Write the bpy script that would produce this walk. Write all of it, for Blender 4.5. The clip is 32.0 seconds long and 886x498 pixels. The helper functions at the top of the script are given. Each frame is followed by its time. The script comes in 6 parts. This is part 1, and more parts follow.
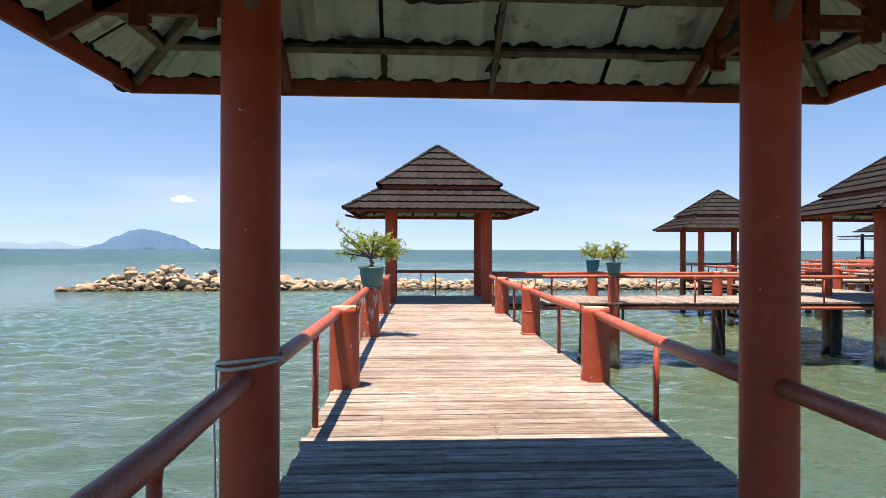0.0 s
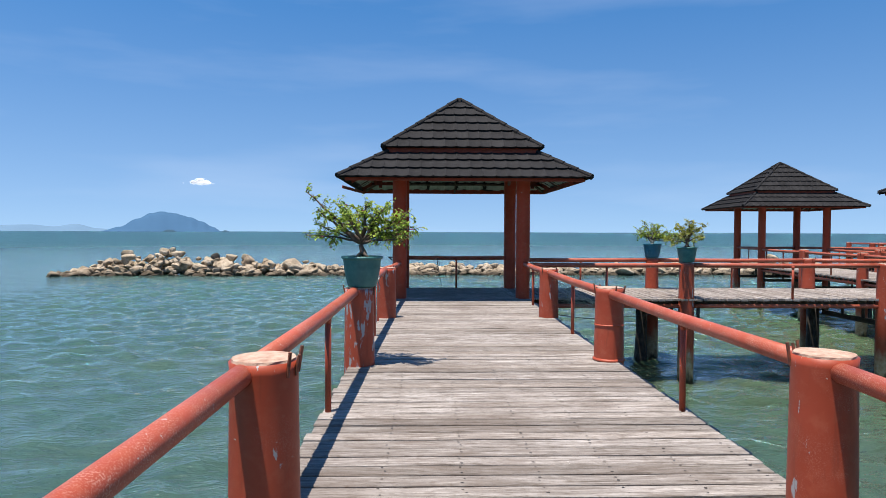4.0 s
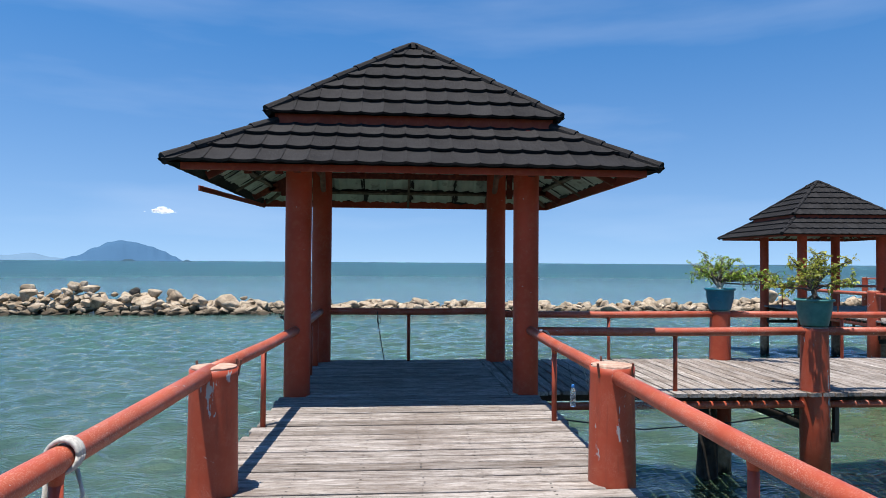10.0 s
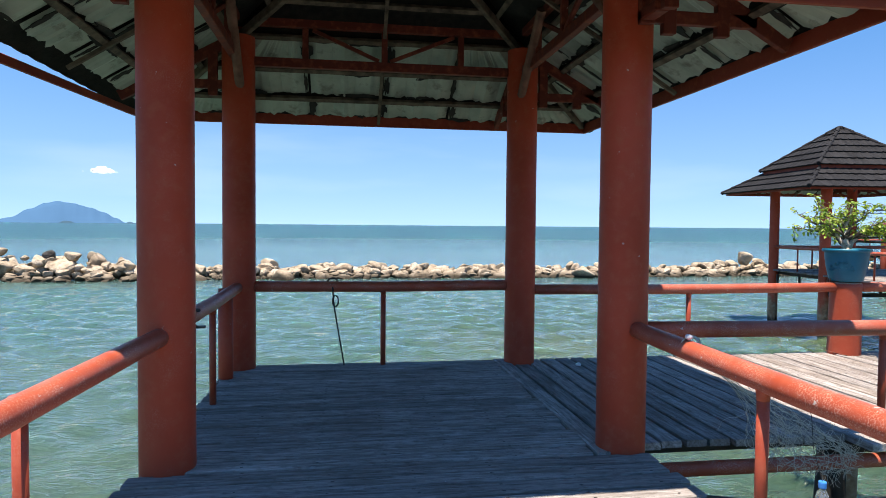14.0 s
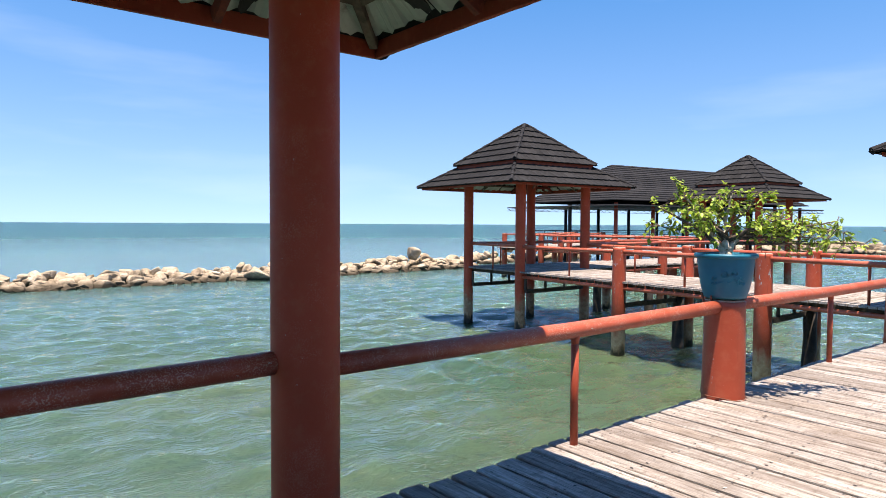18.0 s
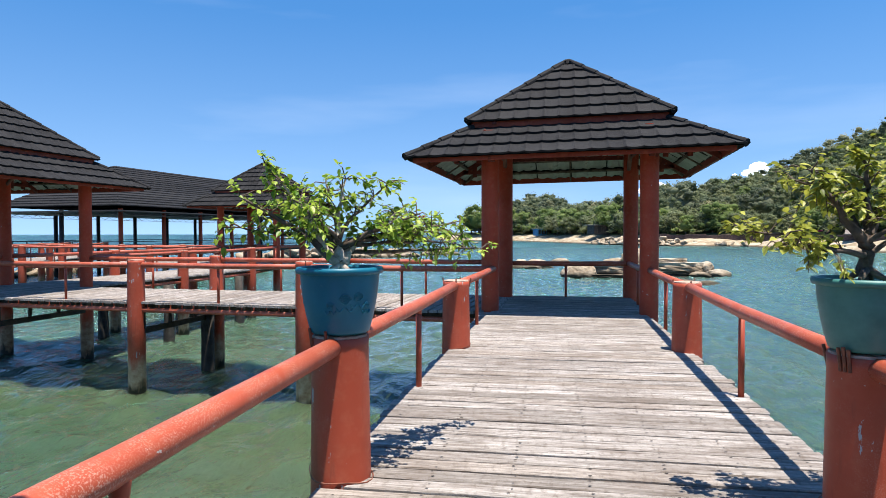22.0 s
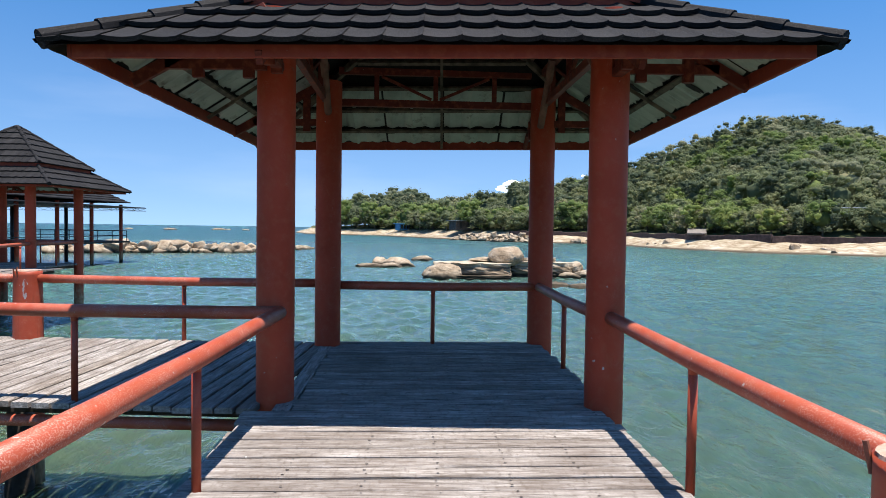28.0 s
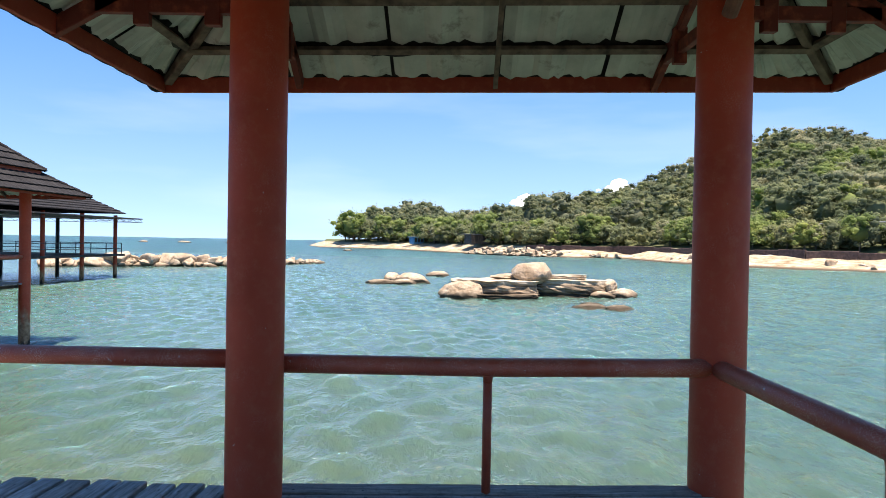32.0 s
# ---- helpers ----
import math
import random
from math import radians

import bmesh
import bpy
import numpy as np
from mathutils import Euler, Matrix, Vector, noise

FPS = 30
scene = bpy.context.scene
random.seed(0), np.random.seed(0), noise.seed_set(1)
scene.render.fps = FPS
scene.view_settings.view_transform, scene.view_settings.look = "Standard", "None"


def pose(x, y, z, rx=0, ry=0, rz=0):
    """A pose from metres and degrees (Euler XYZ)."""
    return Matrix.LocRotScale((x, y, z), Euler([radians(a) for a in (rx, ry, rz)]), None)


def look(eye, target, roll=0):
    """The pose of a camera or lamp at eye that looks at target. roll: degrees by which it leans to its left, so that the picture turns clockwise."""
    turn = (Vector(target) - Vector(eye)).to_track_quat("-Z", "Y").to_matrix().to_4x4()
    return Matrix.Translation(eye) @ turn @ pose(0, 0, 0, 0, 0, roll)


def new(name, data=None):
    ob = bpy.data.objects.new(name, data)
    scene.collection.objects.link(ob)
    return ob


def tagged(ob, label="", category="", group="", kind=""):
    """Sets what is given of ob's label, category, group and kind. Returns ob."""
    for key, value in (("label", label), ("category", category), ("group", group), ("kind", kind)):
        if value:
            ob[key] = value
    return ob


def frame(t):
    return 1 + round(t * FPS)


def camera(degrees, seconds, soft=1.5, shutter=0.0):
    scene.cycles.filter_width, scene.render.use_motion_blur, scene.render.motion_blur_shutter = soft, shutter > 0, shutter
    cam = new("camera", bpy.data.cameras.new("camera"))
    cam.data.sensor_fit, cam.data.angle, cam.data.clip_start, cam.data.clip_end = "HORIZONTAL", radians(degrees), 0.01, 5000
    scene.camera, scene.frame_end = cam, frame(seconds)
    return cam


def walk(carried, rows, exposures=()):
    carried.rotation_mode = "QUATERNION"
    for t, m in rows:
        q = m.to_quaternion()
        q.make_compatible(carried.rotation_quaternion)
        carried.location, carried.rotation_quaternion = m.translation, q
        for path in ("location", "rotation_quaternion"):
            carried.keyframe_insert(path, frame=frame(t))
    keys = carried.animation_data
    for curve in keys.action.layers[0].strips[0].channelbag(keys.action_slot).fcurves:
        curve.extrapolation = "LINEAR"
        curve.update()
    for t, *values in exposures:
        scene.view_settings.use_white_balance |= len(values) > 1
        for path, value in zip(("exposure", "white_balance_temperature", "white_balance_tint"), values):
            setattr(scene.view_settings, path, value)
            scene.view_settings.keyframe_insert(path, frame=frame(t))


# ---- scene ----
import functools

# ---- camera ----
EXPO = [(0, 1.2, 9000, 25), (1.5, 1.06, 8500, 22), (3, 0.82, 7500, 15), (5.5, 0.52, 6700, 14), (9, 0.63, 6750, 13), (11, 0.75, 6900, 14), (12.5, 0.93, 7000, 15), (14, 1.15, 7200, 16), (17, 1.33, 7700, 20), (19, 1.22, 7600, 17), (21, 1.09, 7150, 14), (23, 0.9, 6700, 12), (26, 0.83, 6600, 12), (28, 0.89, 6850, 14), (29.5, 1.12, 7150, 16), (31, 1.5, 7750, 22), (32, 1.45, 7700, 21)]
cam = camera(69.1, 32.0, 0.6)
PATH = [
    (0, (-0.075, 1.062, 1.571), (0.035, 3.059, 1.572), 0.2),
    (0.5, (-0.038, 1.599, 1.562), (0.087, 3.595, 1.554), 0.3),
    (1, (-0.061, 2.131, 1.559), (0.068, 4.126, 1.54), 0.3),
    (1.5, (-0.084, 2.637, 1.548), (0.034, 4.633, 1.511), 0.2),
    (2, (-0.108, 3.178, 1.543), (0.003, 5.174, 1.506), 0.2),
    (2.5, (-0.128, 3.668, 1.56), (-0.029, 5.665, 1.52), 0.2),
    (3, (-0.047, 4.203, 1.552), (0.046, 6.201, 1.501), 0.2),
    (3.5, (-0.031, 4.73, 1.542), (0.047, 6.728, 1.488), 0.2),
    (5.5, (0.16, 6.946, 1.518), (0.177, 8.946, 1.475), 0.2),
    (6, (0.211, 7.474, 1.505), (0.262, 9.473, 1.477), 0.3),
    (6.5, (0.312, 8.022, 1.497), (0.424, 10.018, 1.476), 0.3),
    (7, (0.355, 8.555, 1.479), (0.491, 10.551, 1.473), 0.3),
    (7.5, (0.425, 9.074, 1.474), (0.556, 11.07, 1.462), 0.3),
    (8, (0.486, 9.658, 1.466), (0.615, 11.653, 1.44), 0.4),
    (8.5, (0.501, 10.241, 1.468), (0.632, 12.236, 1.445), 0.4),
    (9, (0.563, 10.867, 1.485), (0.696, 12.862, 1.482), 0.4),
    (9.5, (0.519, 11.468, 1.566), (0.659, 13.463, 1.59), 0.4),
    (10, (0.572, 12.057, 1.644), (0.732, 14.05, 1.685), 0.4),
    (10.5, (0.575, 12.617, 1.664), (0.74, 14.61, 1.706), 0.4),
    (11, (0.526, 13.16, 1.635), (0.678, 15.154, 1.666), 0.5),
    (11.5, (0.454, 13.696, 1.606), (0.595, 15.691, 1.613), 0.5),
    (12, (0.343, 14.21, 1.58), (0.478, 16.205, 1.568), 0.5),
    (12.5, (0.345, 14.747, 1.554), (0.483, 16.742, 1.528), 0.5),
    (13, (0.303, 15.23, 1.525), (0.465, 17.223, 1.488), 0.5),
    (13.5, (0.421, 15.673, 1.498), (0.641, 17.66, 1.439), 0.4),
    (14, (0.455, 16.141, 1.458), (0.762, 18.116, 1.384), 0.5),
    (14.5, (0.515, 16.651, 1.449), (0.923, 18.607, 1.366), 0.6),
    (16.5, (0.674, 18.683, 1.428), (1.563, 20.471, 1.308), 0.7),
    (17, (0.768, 19.161, 1.419), (1.781, 20.882, 1.306), 0.6),
    (17.5, (0.883, 19.631, 1.45), (2.018, 21.274, 1.347), 0.3),
    (18, (0.957, 20.072, 1.463), (2.206, 21.632, 1.385), 0.3),
    (18.5, (1.121, 20.474, 1.469), (2.5, 21.921, 1.404), 0.2),
    (19, (1.217, 20.848, 1.477), (2.763, 22.116, 1.434), 0.2),
    (19.5, (1.387, 21.085, 1.47), (3.104, 22.11, 1.435), 0.1),
    (20, (1.527, 21.261, 1.475), (3.357, 22.068, 1.444), -0.0),
    (20.5, (1.689, 21.48, 1.46), (3.587, 22.111, 1.425), -0.1),
    (21, (1.979, 21.566, 1.442), (3.92, 22.046, 1.4), -0.1),
    (21.5, (2.293, 21.659, 1.44), (4.255, 22.045, 1.408), -0.1),
    (22, (2.675, 21.64, 1.417), (4.648, 21.968, 1.369), -0.1),
    (22.5, (3.151, 21.62, 1.426), (5.129, 21.91, 1.357), -0.1),
    (23, (3.64, 21.634, 1.433), (5.62, 21.904, 1.351), -0.1),
    (23.5, (4.161, 21.621, 1.442), (6.145, 21.855, 1.35), 0.1),
    (24, (4.672, 21.645, 1.45), (6.659, 21.849, 1.365), 0.1),
    (24.5, (5.218, 21.619, 1.47), (7.209, 21.784, 1.385), 0.2),
    (25, (5.761, 21.638, 1.488), (7.755, 21.774, 1.406), 0.2),
    (25.5, (6.285, 21.639, 1.492), (8.281, 21.741, 1.41), 0.3),
    (27.5, (8.425, 21.627, 1.503), (10.423, 21.571, 1.431), 0.7),
    (28, (8.983, 21.567, 1.491), (10.98, 21.471, 1.427), 0.8),
    (28.5, (9.488, 21.572, 1.505), (11.484, 21.472, 1.442), 0.9),
    (29, (10.001, 21.575, 1.471), (11.998, 21.491, 1.409), 1.0),
    (29.5, (10.57, 21.611, 1.475), (12.567, 21.546, 1.405), 1.0),
    (30, (11.163, 21.637, 1.472), (13.161, 21.59, 1.408), 1.0),
    (30.5, (11.771, 21.633, 1.465), (13.77, 21.585, 1.407), 1.0),
    (31, (12.357, 21.636, 1.465), (14.356, 21.603, 1.413), 1.0),
    (31.5, (12.937, 21.636, 1.455), (14.936, 21.583, 1.419), 0.9),
    (32, (13.489, 21.665, 1.472), (15.488, 21.613, 1.45), 1.0),
]
walk(cam, [(t, look(eye, target, roll)) for t, eye, target, roll in PATH], EXPO)


# ---- world and sun ----
SUN_DIR = Vector((0.15, 0.14, -1.0)).normalized()
world = bpy.data.worlds.new("sky")
scene.world = world
world.use_nodes = True
wn = world.node_tree
wn.nodes.clear()


w_out = wn.nodes.new("ShaderNodeOutputWorld")
w_bg = wn.nodes.new("ShaderNodeBackground")
w_sky = wn.nodes.new("ShaderNodeTexSky")
w_sky.sky_type = "NISHITA"
w_sky.sun_disc = False
w_sky.sun_elevation = math.asin(-SUN_DIR.z)
w_sky.sun_rotation = math.atan2(-SUN_DIR.x, -SUN_DIR.y)
w_sky.altitude = 0
w_sky.air_density = 1.0
w_sky.dust_density = 0.1
w_sky.ozone_density = 3.5
# thin high cloud, streaked
w_tc = wn.nodes.new("ShaderNodeTexCoord")
w_map = wn.nodes.new("ShaderNodeMapping")
w_map.inputs["Scale"].default_value = (1.5, 1.5, 9.0)
w_noise = wn.nodes.new("ShaderNodeTexNoise")
w_noise.inputs["Scale"].default_value = 1.3
w_noise.inputs["Detail"].default_value = 5
w_ramp = wn.nodes.new("ShaderNodeValToRGB")
w_ramp.color_ramp.elements[0].position = 0.5
w_ramp.color_ramp.elements[1].position = 0.85
w_ramp.color_ramp.elements[1].color = (0.13, 0.13, 0.13, 1)
w_mix = wn.nodes.new("ShaderNodeMix")
w_mix.data_type = "RGBA"
w_mix.inputs[7].default_value = (7.0, 7.6, 8.4, 1)
wn.links.new(w_tc.outputs["Generated"], w_map.inputs["Vector"])
wn.links.new(w_map.outputs["Vector"], w_noise.inputs["Vector"])
wn.links.new(w_noise.outputs["Fac"], w_ramp.inputs["Fac"])
wn.links.new(w_ramp.outputs["Color"], w_mix.inputs[0])
# the low sky takes the colour from a little higher up: clear sea air
w_v1 = wn.nodes.new("ShaderNodeVectorMath")
w_v1.operation = "MULTIPLY_ADD"
w_v1.inputs[1].default_value = (1, 1, 0.85)
w_v1.inputs[2].default_value = (0, 0, 0.16)
w_v2 = wn.nodes.new("ShaderNodeVectorMath")
w_v2.operation = "NORMALIZE"
wn.links.new(w_tc.outputs["Generated"], w_v1.inputs[0])
wn.links.new(w_v1.outputs[0], w_v2.inputs[0])
wn.links.new(w_v2.outputs[0], w_sky.inputs["Vector"])
w_hsv = wn.nodes.new("ShaderNodeHueSaturation")
# deep blue overhead, paler in the moist air over the sea
w_z = wn.nodes.new("ShaderNodeSeparateXYZ")
wn.links.new(w_tc.outputs["Generated"], w_z.inputs[0])
w_sat = wn.nodes.new("ShaderNodeMapRange")
w_sat.inputs["From Max"].default_value = 0.32
w_sat.inputs["To Min"].default_value = 1.12
w_sat.inputs["To Max"].default_value = 1.31
wn.links.new(w_z.outputs["Z"], w_sat.inputs["Value"])
wn.links.new(w_sat.outputs["Result"], w_hsv.inputs["Saturation"])
wn.links.new(w_sky.outputs["Color"], w_hsv.inputs["Color"])
wn.links.new(w_hsv.outputs["Color"], w_mix.inputs[6])
wn.links.new(w_mix.outputs[2], w_bg.inputs["Color"])
w_bg.inputs["Strength"].default_value = 0.106
wn.links.new(w_bg.outputs["Background"], w_out.inputs["Surface"])

sun = new("sun", bpy.data.lights.new("sun", "SUN"))
sun.data.energy = 4.9
sun.data.angle = radians(0.53)
sun.data.color = (1.0, 0.955, 0.89)
sun.matrix_world = look((0, 0, 60), Vector((0, 0, 60)) + SUN_DIR)


# ---- materials ----
class Mat:
    """A node material, built step by step."""

    def __init__(self, name, rough=0.6, metal=0.0, spec=0.5):
        self.m = bpy.data.materials.new(name)
        self.m.use_nodes = True
        self.t = self.m.node_tree
        self.b = self.t.nodes["Principled BSDF"]
        self.b.inputs["Roughness"].default_value = rough
        self.b.inputs["Metallic"].default_value = metal
        self.b.inputs["Specular IOR Level"].default_value = spec
        self.tc = self.t.nodes.new("ShaderNodeTexCoord")
        self.oi = self.t.nodes.new("ShaderNodeObjectInfo")
        self.geo = self.t.nodes.new("ShaderNodeNewGeometry")

    def coords(self, scale=(1, 1, 1), source="Object", shift=False):
        mp = self.t.nodes.new("ShaderNodeMapping")
        mp.inputs["Scale"].default_value = scale
        src = self.geo.outputs["Position"] if source == "World" else self.tc.outputs[source]
        if shift:
            add = self.t.nodes.new("ShaderNodeVectorMath")
            add.operation = "ADD"
            mul = self.t.nodes.new("ShaderNodeMath")
            mul.operation = "MULTIPLY"
            mul.inputs[1].default_value = 57.0
            self.t.links.new(self.oi.outputs["Random"], mul.inputs[0])
            self.t.links.new(src, add.inputs[0])
            self.t.links.new(mul.outputs[0], add.inputs[1])
            src = add.outputs[0]
        self.t.links.new(src, mp.inputs["Vector"])
        return mp.outputs["Vector"]

    def noise(self, vec, scale, detail=4, rough=0.55, distort=0.0):
        n = self.t.nodes.new("ShaderNodeTexNoise")
        n.inputs["Scale"].default_value = scale
        n.inputs["Detail"].default_value = detail
        n.inputs["Roughness"].default_value = rough
        n.inputs["Distortion"].default_value = distort
        self.t.links.new(vec, n.inputs["Vector"])
        return n.outputs["Fac"]

    def ramp(self, fac, *stops):
        r = self.t.nodes.new("ShaderNodeValToRGB")
        el = r.color_ramp.elements
        while len(el) < len(stops):
            el.new(0.5)
        for e, (p, c) in zip(el, stops):
            e.position = p
            e.color = (*c, 1) if len(c) == 3 else c
        self.t.links.new(fac, r.inputs["Fac"])
        return r.outputs["Color"]

    def mix(self, fac, a, b, mode="MIX"):
        n = self.t.nodes.new("ShaderNodeMix")
        n.data_type = "RGBA"
        n.blend_type = mode
        for v, k in ((fac, 0), (a, 6), (b, 7)):
            if isinstance(v, (int, float)):
                n.inputs[k].default_value = v
            elif isinstance(v, tuple):
                n.inputs[k].default_value = (*v, 1)
            else:
                self.t.links.new(v, n.inputs[k])
        return n.outputs[2]

    def math(self, op, a, b=0.0, clamp=False):
        n = self.t.nodes.new("ShaderNodeMath")
        n.operation = op
        n.use_clamp = clamp
        for v, k in ((a, 0), (b, 1)):
            if isinstance(v, (int, float)):
                n.inputs[k].default_value = v
            else:
                self.t.links.new(v, n.inputs[k])
        return n.outputs[0]

    def step(self, v, lo, hi):
        n = self.t.nodes.new("ShaderNodeMapRange")
        n.inputs["From Min"].default_value = lo
        n.inputs["From Max"].default_value = hi
        self.t.links.new(v, n.inputs["Value"])
        return n.outputs["Result"]

    def axis(self, vec, k):
        s = self.t.nodes.new("ShaderNodeSeparateXYZ")
        self.t.links.new(vec, s.inputs[0])
        return s.outputs[k]

    def color(self, c):
        if isinstance(c, tuple):
            self.b.inputs["Base Color"].default_value = (*c, 1)
        else:
            self.t.links.new(c, self.b.inputs["Base Color"])
        return self

    def rough(self, fac, lo, hi):
        n = self.t.nodes.new("ShaderNodeMapRange")
        n.inputs["To Min"].default_value = lo
        n.inputs["To Max"].default_value = hi
        self.t.links.new(fac, n.inputs["Value"])
        self.t.links.new(n.outputs["Result"], self.b.inputs["Roughness"])
        return self

    def bump(self, fac, strength=0.3, dist=0.01, below=None):
        n = self.t.nodes.new("ShaderNodeBump")
        n.inputs["Strength"].default_value = strength
        n.inputs["Distance"].default_value = dist
        self.t.links.new(fac, n.inputs["Height"])
        if below is not None:
            self.t.links.new(below, n.inputs["Normal"])
        self.t.links.new(n.outputs["Normal"], self.b.inputs["Normal"])
        return n.outputs["Normal"]


def red_paint(name, worn, rough=0.38, base=(0.42, 0.068, 0.026), flakes=0.0, spec=0.4):
    """Orange-red gloss paint on steel or concrete, faded and chipped by worn (0 to 1)."""
    m = Mat(name, rough=rough, spec=spec)
    v = m.coords(source="World")
    big = m.noise(v, 1.7, 3)
    mid = m.noise(v, 14, 4)
    fine = m.noise(v, 150, 3)
    c = m.mix(m.step(big, 0.3, 0.75), tuple(k * 0.82 for k in base), tuple(min(1, k * 1.12 + 0.01) for k in base))
    c = m.mix(m.math("MULTIPLY", m.step(mid, 0.5, 0.75), 0.5), c, (0.41, 0.1066, 0.0533))
    chalk = m.math("MULTIPLY", m.step(fine, 0.5, 0.62), m.step(m.noise(v, 5, 6, 0.65), 0.57 - 0.24 * worn, 0.8 - 0.24 * worn))
    c = m.mix(m.math("MULTIPLY", chalk, worn), c, (0.5084, 0.2788, 0.2132))
    chip = m.math("GREATER_THAN", m.noise(v, 21, 6, 0.6), 0.735 - 0.06 * worn)
    c = m.mix(chip, c, (0.451, 0.41, 0.3772))
    if flakes:
        # paint fallen off in upright patches, bare grey below
        fl = m.noise(m.coords((1, 1, 0.28), "World"), 11, 6, 0.66)
        c = m.mix(m.math("GREATER_THAN", fl, flakes), c, (0.328, 0.3362, 0.3444))
        c = m.mix(m.math("MULTIPLY", m.step(m.noise(m.coords((1, 1, 0.12), "World"), 22, 4), 0.58, 0.72), 0.45), c, (0.164, 0.0369, 0.0205))
    m.color(c)
    m.rough(mid, rough - 0.08, rough + 0.2)
    m.bump(m.noise(v, 30, 3), 0.06, 0.01)
    return m


RAIL = red_paint("rail_paint", 0.84, 0.42, (0.369, 0.06232, 0.02542)).m
POST = red_paint("post_paint", 0.25, 0.45, (0.3362, 0.05166, 0.0205)).m
FASCIA = red_paint("fascia_paint", 0.05, 0.5, (0.27, 0.043, 0.02), spec=0.2).m
# truss red is darkened in its colour to deepen the shade under the roofs
SHADED_TRUSS = red_paint("shaded_truss_paint", 0.05, 0.55, (0.123, 0.02132, 0.0123), spec=0.2).m


def pillar_paint():
    """Red paint above, washed and rusty towards the tide line, dark with growth at the water."""
    m = red_paint("pillar_paint", 0.3, 0.5, (0.4, 0.052, 0.0185), spec=0.25)
    c = m.b.inputs["Base Color"].links[0].from_socket
    v = m.coords(source="World")
    z = m.axis(v, 2)
    wob = m.math("MULTIPLY", m.math("SUBTRACT", m.noise(m.coords((4, 4, 1.2), "World"), 1.5, 5), 0.5), 1.3)
    zz = m.math("ADD", z, wob)
    rust = m.ramp(m.noise(v, 9, 6), (0.3, (0.16, 0.08, 0.04)), (0.55, (0.31, 0.19, 0.11)), (0.75, (0.38, 0.3, 0.22)))
    c = m.mix(m.step(zz, -0.75, -1.25), c, rust)
    c = m.mix(m.step(zz, -1.65, -1.85), c, (0.0205, 0.01804, 0.01312))
    m.color(c)
    return m.m


PILLAR = pillar_paint()


def dark_pile():
    m = Mat("tarred_pile", rough=0.75)
    v = m.coords(source="World")
    c = m.ramp(m.noise(v, 7, 6), (0.3, (0.00984, 0.00902, 0.00738)), (0.6, (0.041, 0.03444, 0.02624)), (0.8, (0.1066, 0.0738, 0.0492)))
    m.color(c)
    m.bump(m.noise(v, 18, 5), 0.6, 0.02)
    return m.m


PILE = dark_pile()


def deck_wood():
    """Sun-bleached hardwood boards, grey with brown stains, grain along the board's own x."""
    m = Mat("weathered_board", rough=0.88, spec=0.1)
    v = m.coords((1.1, 13, 13), "Object", True)
    grain = m.noise(v, 2.6, 10, 0.72, 0.6)
    stain = m.noise(m.coords((1, 3, 3), "Object", True), 2.6, 7, 0.65)
    c = m.ramp(grain, (0.28, (0.0615, 0.0492, 0.03936)), (0.41, (0.21, 0.194, 0.177)), (0.55, (0.35, 0.331, 0.31)), (0.72, (0.54, 0.521, 0.494)))
    tone = m.ramp(m.oi.outputs["Random"], (0.0, (0.62, 0.6, 0.58)), (0.3, (0.92, 0.91, 0.9)), (0.7, (1.1, 1.09, 1.08)), (1.0, (0.8, 0.75, 0.7)))
    c = m.mix(1.0, c, tone, "MULTIPLY")
    c = m.mix(m.math("MULTIPLY", m.step(stain, 0.48, 0.68), 0.55), c, (0.135, 0.105, 0.085))
    c = m.mix(m.math("MULTIPLY", m.step(m.noise(m.coords((1, 1, 1), "World"), 0.75, 7, 0.68), 0.46, 0.64), 0.5), c, (0.125, 0.1, 0.083))
    drop = m.math("GREATER_THAN", m.noise(m.coords((1, 1, 1), "World"), 9, 3), 0.765)
    c = m.mix(drop, c, (0.5084, 0.492, 0.4592))
    # weather cracks along the grain, grime in spots
    crack = m.noise(m.coords((0.9, 60, 60), "Object", True), 2.2, 4, 0.6, 0.3)
    c = m.mix(m.math("MULTIPLY", m.step(crack, 0.6, 0.66), 0.75), c, (0.0451, 0.03444, 0.02706))
    spot = m.noise(m.coords((0.5, 1, 1), "World"), 26, 5, 0.65)
    c = m.mix(m.math("MULTIPLY", m.step(spot, 0.52, 0.68), 0.5), c, (0.0984, 0.0779, 0.0615))
    m.color(c)
    m.bump(grain, 0.7, 0.008)
    return m.m


BOARD = deck_wood()


def plain(name, lo, hi, scale=8, rough=0.7, metal=0.0, bump=0.2, source="World", spec=0.5, dist=0.01):
    m = Mat(name, rough=rough, metal=metal, spec=spec)
    v = m.coords(source=source)
    n = m.noise(v, scale, 6)
    m.color(m.ramp(n, (0.3, lo), (0.7, hi)))
    m.bump(m.noise(v, scale * 4, 4), bump, dist)
    return m.m


